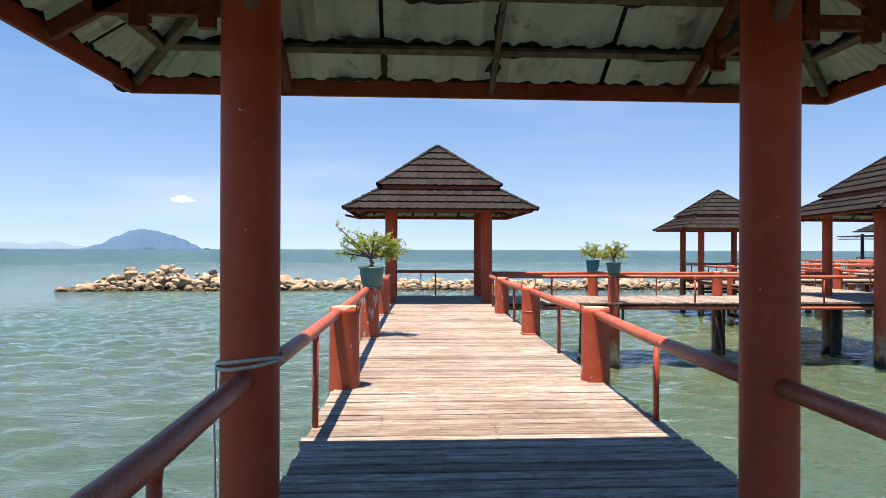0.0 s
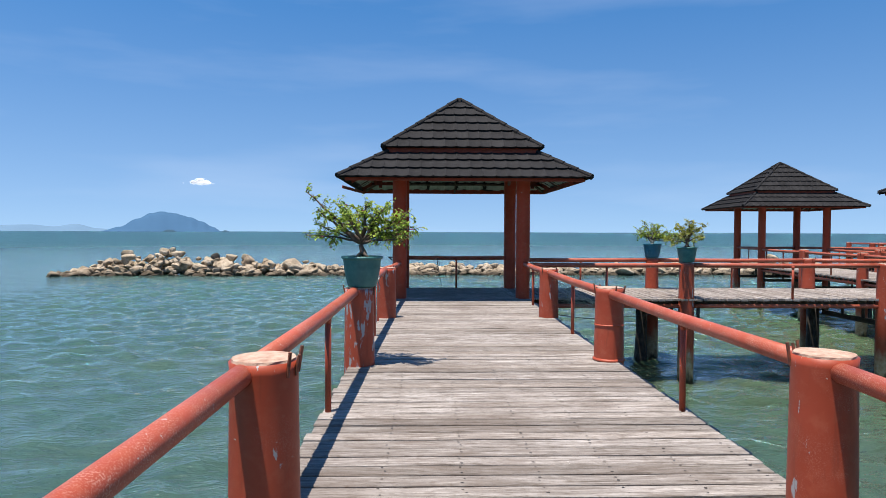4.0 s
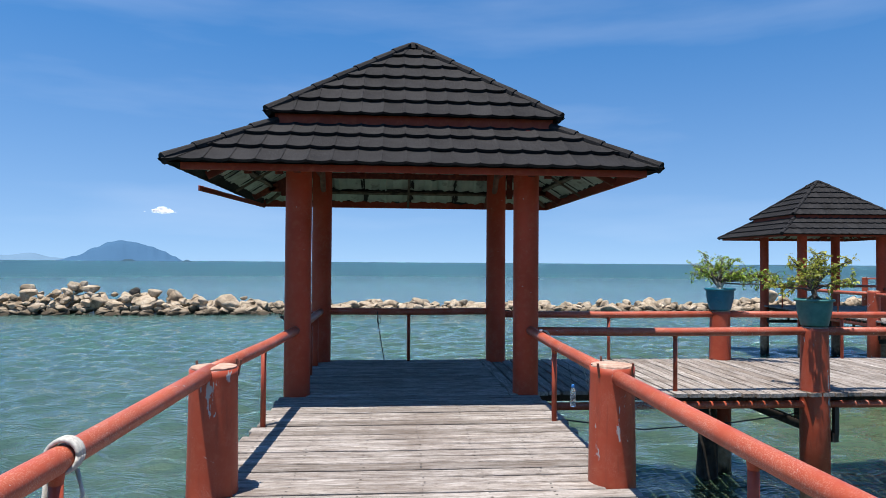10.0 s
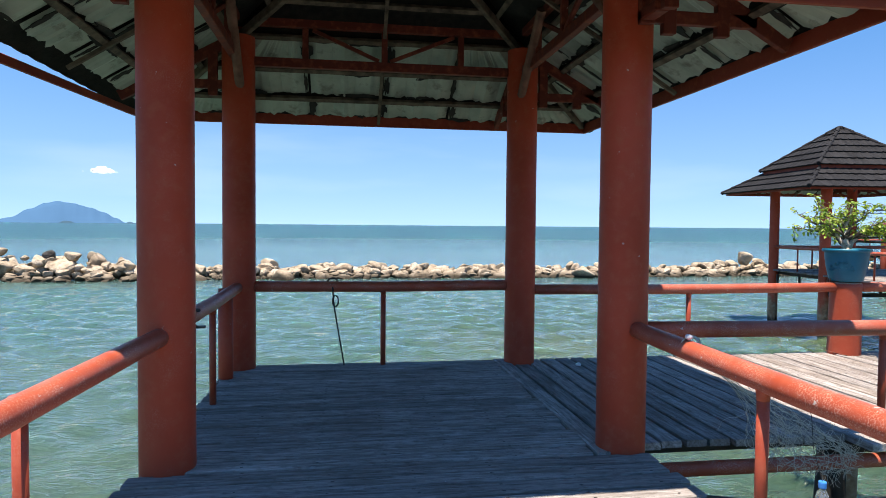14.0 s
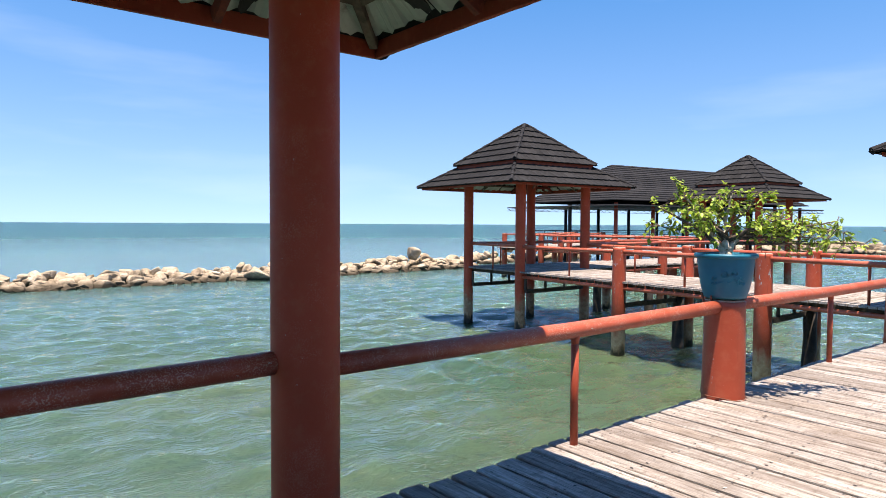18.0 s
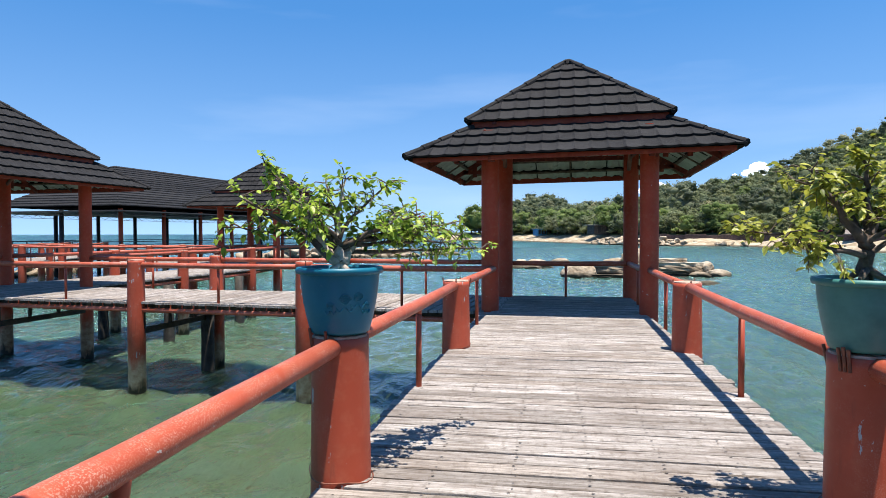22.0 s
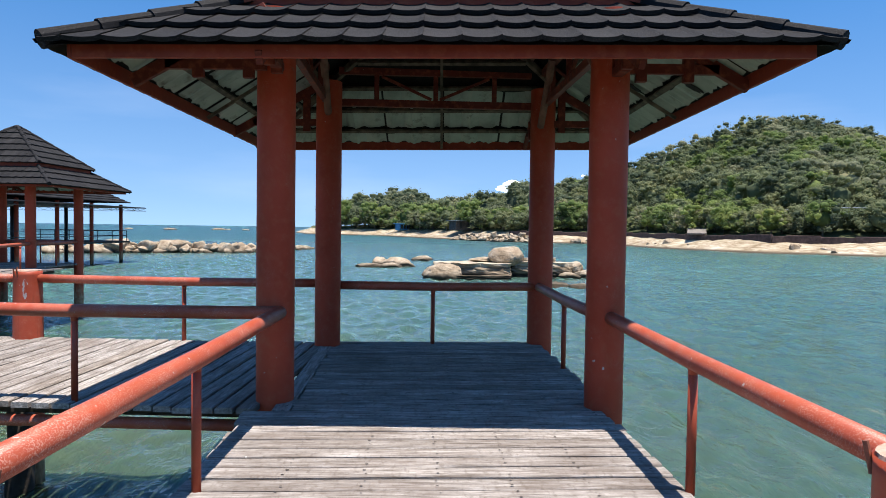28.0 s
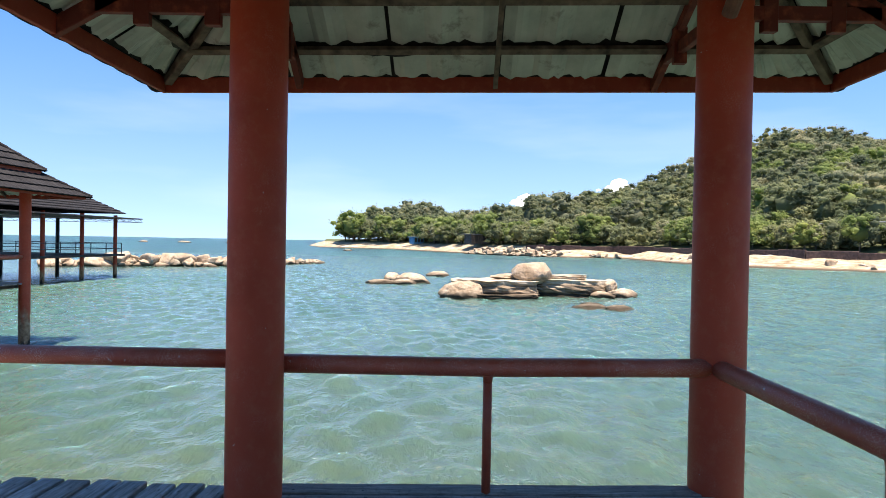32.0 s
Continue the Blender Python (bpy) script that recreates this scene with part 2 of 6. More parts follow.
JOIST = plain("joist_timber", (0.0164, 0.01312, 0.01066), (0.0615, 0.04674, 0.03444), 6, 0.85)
CUT = plain("bare_concrete_top", (0.2952, 0.164, 0.1148), (0.5084, 0.3854, 0.2952), 22, 0.9, bump=0.5)
IRON = plain("rusty_iron", (0.0656, 0.0246, 0.01476), (0.246, 0.0738, 0.0369), 30, 0.7)
NAIL = plain("dark_nail", (0.0164, 0.01312, 0.01148), (0.041, 0.0328, 0.02624), 20, 0.7)
BATTEN = plain("grey_batten", (0.0328, 0.02296, 0.0164), (0.164, 0.1271, 0.0902), 9, 0.85)
POLEWOOD = plain("brown_pole", (0.0984, 0.041, 0.02624), (0.2214, 0.1066, 0.0697), 9, 0.75)
FELT = plain("torn_black_felt", (0.00656, 0.00656, 0.00656), (0.0246, 0.02214, 0.01804), 15, 0.9)
ROPE = plain("grey_rope", (0.3116, 0.3116, 0.287), (0.5412, 0.533, 0.492), 60, 0.9)
BLACKSTEEL = plain("dark_steel", (0.01476, 0.01476, 0.0164), (0.041, 0.0369, 0.03444), 6, 0.6)


def roof_tile():
    m = Mat("stone_coated_tile", rough=0.8, spec=0.15)
    v = m.coords(source="World")
    fleck = m.noise(v, 110, 3, 0.7)
    c = m.ramp(m.noise(v, 2.2, 5), (0.3, (0.0072, 0.0076, 0.0084)), (0.7, (0.0165, 0.0168, 0.0178)))
    c = m.mix(m.math("MULTIPLY", m.step(fleck, 0.54, 0.68), 0.6), c, (0.085, 0.085, 0.087))
    c = m.mix(m.math("MULTIPLY", m.math("SUBTRACT", m.oi.outputs["Random"], 0.5, True), 0.35), c, (0.0574, 0.0574, 0.05904))
    m.color(c)
    m.bump(fleck, 0.5, 0.004)
    return m.m


TILE = roof_tile()


def soffit_sheet():
    m = Mat("pale_green_sheet", rough=0.5, metal=0.0, spec=0.5)
    v = m.coords(source="World")
    c = m.ramp(m.noise(v, 3, 5), (0.25, (0.215, 0.265, 0.225)), (0.6, (0.375, 0.435, 0.372)))
    st = m.noise(v, 5, 7, 0.65)
    c = m.mix(m.math("MULTIPLY", m.step(st, 0.56, 0.7), 0.7), c, (0.082, 0.0615, 0.041))
    m.color(c)
    m.bump(m.noise(v, 12, 3), 0.1, 0.01)
    return m.m


SHEET = soffit_sheet()


def sea():
    m = Mat("sea_water", rough=0.05, spec=0.5)
    m.b.inputs["Subsurface Weight"].default_value = 0.5
    m.b.inputs["Subsurface Radius"].default_value = (0.6, 1.0, 0.9)
    m.b.inputs["Subsurface Scale"].default_value = 2.0
    m.b.inputs["IOR"].default_value = 1.38
    v = m.coords(source="World")
    # shoals: green over sand near the jetty, blue-green further out
    px, py = m.axis(v, 0), m.axis(v, 1)
    d = m.t.nodes.new("ShaderNodeVectorMath")
    d.operation = "DISTANCE"
    d.inputs[1].default_value = (11, 28, -1.95)
    m.t.links.new(v, d.inputs[0])
    dist = m.math("ADD", d.outputs["Value"], m.math("MULTIPLY", m.math("SUBTRACT", m.noise(v, 0.05, 3), 0.5), 12))
    near = m.ramp(m.noise(v, 0.16, 4), (0.35, (0.029, 0.058, 0.034)), (0.65, (0.048, 0.070, 0.035)))
    mid = m.ramp(m.noise(v, 0.06, 4), (0.3, (0.029, 0.069, 0.058)), (0.7, (0.042, 0.083, 0.066)))
    c = m.mix(m.step(dist, 5, 25), near, mid)
    far = m.ramp(m.noise(m.coords((0.002, 0.012, 1), "World"), 1.0, 4), (0.3, (0.0112, 0.0422, 0.0475)), (0.7, (0.0185, 0.0574, 0.0620)))
    c = m.mix(m.step(dist, 50, 220), c, far)
    m.color(c)
    # the murky body scatters light; the skin over it mirrors the sky
    m.b.inputs["Specular IOR Level"].default_value = 0.0
    m.b.inputs["Roughness"].default_value = 0.9
    m.b.inputs["Coat IOR"].default_value = 1.38
    # far water is roughened by waves too small to see
    far_k = m.step(dist, 12, 160)
    for socket, lo, hi in (("Coat Roughness", 0.06, 0.3), ("Coat Weight", 1.0, 0.7)):
        fade = m.t.nodes.new("ShaderNodeMapRange")
        fade.inputs["To Min"].default_value = lo
        fade.inputs["To Max"].default_value = hi
        m.t.links.new(far_k, fade.inputs["Value"])
        m.t.links.new(fade.outputs["Result"], m.b.inputs[socket])

    # low swell and wind ripples, crests lying across the breeze
    def ripple(scale, turn, noise_scale, detail, strength, distance, below=None):
        mp = m.coords(scale, "World")
        mp.node.inputs["Rotation"].default_value = (0, 0, radians(turn))
        return m.bump(m.noise(mp, noise_scale, detail, 0.55, 0.35), strength, distance, below)
    n0 = ripple((0.16, 0.4, 1), 4, 1.0, 4, 1.0, 0.26)
    n1 = ripple((0.7, 1.2, 1), 8, 2.2, 3, 1.0, 0.085, n0)
    skin = ripple((0.6, 1.4, 1), -10, 7, 3, 1.0, 0.04, n1)
    m.t.links.new(skin, m.b.inputs["Coat Normal"])
    # the body follows only the gentle slopes
    ripple((0.5, 1.2, 1), -4, 5.5, 3, 0.8, 0.07)
    return m.m


SEA = sea()


def rock_mat(name, lo, mid, hi):
    m = Mat(name, rough=0.9, spec=0.2)
    v = m.coords(source="World")
    c = m.ramp(m.noise(v, 1.3, 7, 0.6), (0.3, lo), (0.5, mid), (0.72, hi))
    c = m.mix(m.math("MULTIPLY", m.math("SUBTRACT", m.oi.outputs["Random"], 0.4), 0.5, True), c, (0.2296, 0.164, 0.1066))
    # tide band: wet, dark weed just above the water
    zz = m.math("ADD", m.axis(v, 2), m.math("MULTIPLY", m.noise(v, 1.5, 3), 0.35))
    c = m.mix(m.step(zz, -1.35, -1.65), c, (0.0451, 0.0369, 0.0246))
    m.color(c)
    # cracks and dark lichen
    crack = m.noise(m.coords((1, 1, 1.6), "World"), 2.2, 5, 0.6, 0.8)
    c2 = m.math("MULTIPLY", m.step(crack, 0.47, 0.5), m.step(crack, 0.53, 0.5))
    c = m.mix(m.math("MULTIPLY", c2, 0.6), c, (0.1, 0.078, 0.055))
    m.color(c)
    m.bump(m.noise(v, 4, 7), 0.9, 0.1)
    return m.m


ROCK = rock_mat("breakwater_rock", (0.13, 0.098, 0.064), (0.35, 0.288, 0.205), (0.57, 0.5, 0.395))
GRANITE = rock_mat("pale_granite", (0.1804, 0.1312, 0.082), (0.3362, 0.2747, 0.1968), (0.4674, 0.4141, 0.3321))


# ---- mesh helpers ----
def link_mesh(name, verts, faces, material, smooth=False):
    me = bpy.data.meshes.new(name)
    me.from_pydata(verts, [], faces)
    if material is not None:
        me.materials.append(material)
    if smooth:
        me.polygons.foreach_set("use_smooth", [True] * len(me.polygons))
    me.update()
    return me


def to_mesh(name, bm, material, smooth=False):
    me = bpy.data.meshes.new(name)
    bm.to_mesh(me)
    bm.free()
    me.materials.append(material)
    if smooth:
        me.polygons.foreach_set("use_smooth", [True] * len(me.polygons))
    return me


def put(name, me, parent=None, m=None, label=""):
    ob = new(name, me)
    if parent is not None:
        ob.parent = parent
    if m is not None:
        ob.matrix_local = m
    if label:
        ob["label"] = label
    return ob


def part(name, bm, material, parent, label="", smooth=False):
    return put(name, to_mesh(name, bm, material, smooth), parent, None, label)


def empty(name, m, label, category, group="", kind=""):
    ob = new(name)
    ob.matrix_world = m
    ob.empty_display_size = 0.2
    return tagged(ob, label, category, group, kind)


def box(bm, a, b, bevel=0.0):
    """A box between two corners."""
    a, b = Vector(a), Vector(b)
    r = bmesh.ops.create_cube(bm, size=1.0, matrix=Matrix.Translation((a + b) / 2) @ Matrix.Diagonal((*(b - a), 1)))
    if bevel:
        es = list({e for v in r["verts"] for e in v.link_edges})
        bmesh.ops.bevel(bm, geom=es, offset=bevel, segments=1, affect="EDGES")
    return bm


def bar(bm, a, b, w, h, bevel=0.0):
    """A straight beam from a to b, w wide and h high."""
    a, b = Vector(a), Vector(b)
    d = b - a
    q = d.to_track_quat("X", "Z").to_matrix().to_4x4()
    m = Matrix.Translation((a + b) / 2) @ q @ Matrix.Diagonal((d.length, w, h, 1))
    r = bmesh.ops.create_cube(bm, size=1.0, matrix=m)
    if bevel:
        es = list({e for v in r["verts"] for e in v.link_edges})
        bmesh.ops.bevel(bm, geom=es, offset=bevel, segments=1, affect="EDGES")
    return bm


def tube(bm, a, b, r0, r1=None, seg=16, cap=True):
    """A round bar from a to b."""
    a, b = Vector(a), Vector(b)
    d = b - a
    q = d.to_track_quat("Z", "Y").to_matrix().to_4x4()
    bmesh.ops.create_cone(bm, cap_ends=cap, segments=seg, radius1=r0, radius2=r0 if r1 is None else r1,
                          depth=d.length, matrix=Matrix.Translation((a + b) / 2) @ q)
    return bm


def lathe(bm, rows, seg=24):
    """A turned body from rows of (radius, z)."""
    rings = []
    for r, z in rows:
        rings.append([bm.verts.new((r * math.cos(2 * math.pi * i / seg), r * math.sin(2 * math.pi * i / seg), z)) for i in range(seg)])
    for p, q in zip(rings, rings[1:]):
        for i in range(seg):
            bm.faces.new((p[i], p[(i + 1) % seg], q[(i + 1) % seg], q[i]))
    bm.faces.new(list(reversed(rings[0])))
    bm.faces.new(rings[-1])
    return bm


def path_tube(bm, pts, r, seg=8):
    """A bent round line through points."""
    pts = [Vector(p) for p in pts]
    rings = []
    for i, p in enumerate(pts):
        d = (pts[min(i + 1, len(pts) - 1)] - pts[max(i - 1, 0)]).normalized()
        q = d.to_track_quat("Z", "Y")
        rr = r[i] if isinstance(r, (list, tuple)) else r
        rings.append([bm.verts.new(p + q @ Vector((rr * math.cos(2 * math.pi * k / seg), rr * math.sin(2 * math.pi * k / seg), 0))) for k in range(seg)])
    for a, b in zip(rings, rings[1:]):
        for k in range(seg):
            bm.faces.new((a[k], a[(k + 1) % seg], b[(k + 1) % seg], b[k]))
    bm.faces.new(list(reversed(rings[0])))
    bm.faces.new(rings[-1])
    return bm

# ---- sea ----
SEA_Z = -1.95


def sea_mesh(x0, x1, y0, y1, step):
    """Wind waves as real relief round the jetty, level water from there to the horizon."""
    rng = np.random.default_rng(4)
    xs, ys = np.arange(x0, x1 + step / 2, step), np.arange(y0, y1 + step / 2, step)
    # wider spacing further off
    wide = np.cumsum(step * 1.02 ** np.arange(1, 120))
    xs = np.concatenate([xs, xs[-1] + wide])
    ys = np.concatenate([ys[0] - wide[::-1], ys])
    x1, y0 = xs[-1], ys[0]
    X, Y = np.meshgrid(xs, ys)
    Z = np.zeros_like(X)
    for _ in range(42):
        wave = 0.5 + 1.2 * rng.random() ** 1.5
        head = radians(rng.normal(84, 48))
        k = 2 * math.pi / wave
        bend = 0.5 * np.sin(X * rng.uniform(0.1, 0.4) + rng.uniform(0, 6)) + 0.5 * np.sin(Y * rng.uniform(0.1, 0.4) + rng.uniform(0, 6))
        gust = 0.6 + 0.4 * np.sin(X * rng.uniform(0.05, 0.3) + Y * rng.uniform(-0.3, 0.3) + rng.uniform(0, 6))
        Z += 0.065 / k * gust * np.sin(k * (X * math.cos(head) + Y * math.sin(head)) + bend * 2 + rng.uniform(0, 6))
    edge = np.minimum.reduce([X - x0, (x1 - X) * 0.4, Y - y0, y1 - Y]) / 6
    Z = SEA_Z + Z * np.clip(edge, 0, 1)
    ny, nx = X.shape
    co = np.stack([X, Y, Z], -1).reshape(-1, 3)
    a = (np.arange(ny - 1)[:, None] * nx + np.arange(nx - 1)[None, :]).reshape(-1)
    quads = np.stack([a, a + 1, a + nx + 1, a + nx], -1)
    far, n = 4800.0, len(co)
    ring = [(-far, -far), (far, -far), (far, far), (-far, far), (x0, y0), (xs[-1], y0), (xs[-1], ys[-1]), (x0, ys[-1])]
    co = np.concatenate([co, np.array([(x, y, SEA_Z) for x, y in ring])])
    rim = np.array([(n + i, n + (i + 1) % 4, n + 4 + (i + 1) % 4, n + 4 + i) for i in range(4)])
    quads = np.concatenate([quads, rim])
    me = bpy.data.meshes.new("water")
    me.vertices.add(len(co))
    me.vertices.foreach_set("co", co.astype(np.float32).ravel())
    me.loops.add(quads.size)
    me.loops.foreach_set("vertex_index", quads.astype(np.int32).ravel())
    me.polygons.add(len(quads))
    me.polygons.foreach_set("loop_start", np.arange(0, quads.size, 4, dtype=np.int32))
    me.polygons.foreach_set("use_smooth", [True] * len(quads))
    me.materials.append(SEA)
    me.update(calc_edges=True)
    return me


tagged(put("water", sea_mesh(-24, 66, -4, 55, 0.15)), "green-blue rippled sea reaching the horizon", "water", kind="structure")


# ---- gazebo roof geometry (origin on the deck, y ahead) ----
PW, PD = 1.445, 1.345        # half spacing of the pillars
PR = 0.16                    # pillar radius
FX = 2.61                    # half width over the fascia
TW = 0.27                    # width of a roof tile
# half width and depth at the eave, its height, the same at the top, courses
LOW = (2.74, 2.47, 2.705, 1.72, 1.50, 3.36, 3)
UPP = (1.83, 1.60, 3.46, 0.03, 0.03, 4.84, 6)


def tile_mesh(name, cells, length):
    """Roof tiles side by side in a plane, x across and y up the slope, trimmed to x ranges at foot and head."""
    verts, faces = [], []
    n = 6
    for x0, x1, h0, h1 in cells:
        base = len(verts)
        for j, (xa, xb, y) in enumerate(((x0, x1, -0.03), (h0, h1, length + 0.01))):
            for i in range(n + 1):
                u = i / n
                x = xa + (xb - xa) * u
                f = (x / TW + 50.5) % 1.0
                if i == n and f < 1e-3:
                    f = 1.0
                lift = 0.014 * (2 * f - 1) ** 2 + (0.008 if f > 0.9 else 0)
                z = lift + (0.046 if j == 0 else 0.0)
                verts.append((x, y, z))
        for i in range(n + 1):
            x, y, z = verts[base + i]
            verts.append((x, y + 0.004, z - 0.034))
        for i in range(n):
            faces.append((base + i, base + i + 1, base + n + 2 + i, base + n + 1 + i))
            faces.append((base + 2 * n + 2 + i, base + 2 * n + 3 + i, base + i + 1, base + i))
    return link_mesh(name, verts, faces, TILE)


def orient(k, a, b):
    """Half width along the eave and half depth in the run, on side k."""
    return (a, b) if k % 2 == 0 else (b, a)


@functools.lru_cache(None)
def tile_course(spec, k, c):
    """Meshes of one course on one side: (mesh, x) pairs and the course's place."""
    a0, b0, z0, a1, b1, z1, courses = spec
    (al0, ru0), (al1, ru1) = orient(k, a0, b0), orient(k, a1, b1)
    rise = (z1 - z0) / courses
    run = (ru0 - ru1) / courses
    length, pitch = math.hypot(run, rise), math.atan2(rise, run)
    foot = al0 + (al1 - al0) * c / courses
    head = al0 + (al1 - al0) * (c + 1) / courses
    full = tile_mesh("tile", [(-TW / 2, TW / 2, -TW / 2, TW / 2)], length) if c == 0 else tile_course(spec, k, 0)[0][0][0]
    n = int((head - TW / 2) / TW)
    out = [(full, i * TW) for i in range(-n, n + 1)]
    x = (n + 0.5) * TW
    while x < foot - 0.01:
        x2 = min(x + TW, foot)
        cut = (x, x2, min(x, head), min(x2, head))
        out.append((tile_mesh("cut_tile", [cut], length), 0))
        out.append((tile_mesh("cut_tile", [(-cut[1], -cut[0], -cut[3], -cut[2])], length), 0))
        x = x2
    return out, Matrix.Translation((0, -(ru0 - run * c), z0 + rise * c)) @ Matrix.Rotation(pitch, 4, "X")


def tier(parent, spec, sides):
    """One tier: a boarded slope on each of four sides, with its tiles laid on it course by course."""
    for k, sm in enumerate(sides):
        (al0, ru0), (al1, ru1) = orient(k, spec[0], spec[1]), orient(k, spec[3], spec[4])
        bm = bmesh.new()
        bm.faces.new([bm.verts.new(v) for v in ((-al0, -ru0, spec[2] - 0.012), (al0, -ru0, spec[2] - 0.012), (al1, -ru1, spec[5] - 0.012), (-al1, -ru1, spec[5] - 0.012))])
        bmesh.ops.solidify(bm, geom=bm.faces[:], thickness=0.008)
        slope = put("roof_slope", to_mesh("roof_slope", bm, FELT), parent, sm)
        for c in range(spec[-1]):
            pieces, row = tile_course(spec, k % 2, c)
            for me, x in pieces:
                put("tile", me, slope, row @ Matrix.Translation((x, 0, 0)))


def sheet_mesh(name, x0, x1, xh0, xh1, y0, y1, rng, material):
    """A ribbed roofing sheet with a frayed lower edge; x across, y up the slope."""
    n = max(4, int((x1 - x0) / 0.04))
    verts, faces = [], []
    ragged = [rng.uniform(-0.03, 0.014) for _ in range(n + 1)]
    sag = rng.uniform(0.0, 0.02)
    for j in range(2):
        for i in range(n + 1):
            u = i / n
            x = (x0 + (x1 - x0) * u) if j == 0 else (xh0 + (xh1 - xh0) * u)
            y = y0 + ragged[i] if j == 0 else y1 + 0.6 * ragged[n - i]
            verts.append((x, y, 0.022 * math.cos(x * 2 * math.pi / 0.27) ** 3 - sag * math.sin(math.pi * u)))
    for i in range(n):
        faces.append((i, i + 1, n + 2 + i, n + 1 + i))
    return link_mesh(name, verts, faces, material)


def blot(name, w, h, rng):
    """A torn scrap of roofing felt."""
    n = 18
    top = [(math.cos(2 * math.pi * i / n) * w * rng.uniform(0.5, 1.15), math.sin(2 * math.pi * i / n) * h * rng.uniform(0.35, 1.25), rng.uniform(0, 0.006)) for i in range(n)]
    low = [(x, y, z - 0.005) for x, y, z in top]
    faces = [tuple(range(n)), tuple(range(2 * n - 1, n - 1, -1))] + [(i, n + i, n + (i + 1) % n, (i + 1) % n) for i in range(n)]
    return link_mesh(name, top + low, faces, FELT)


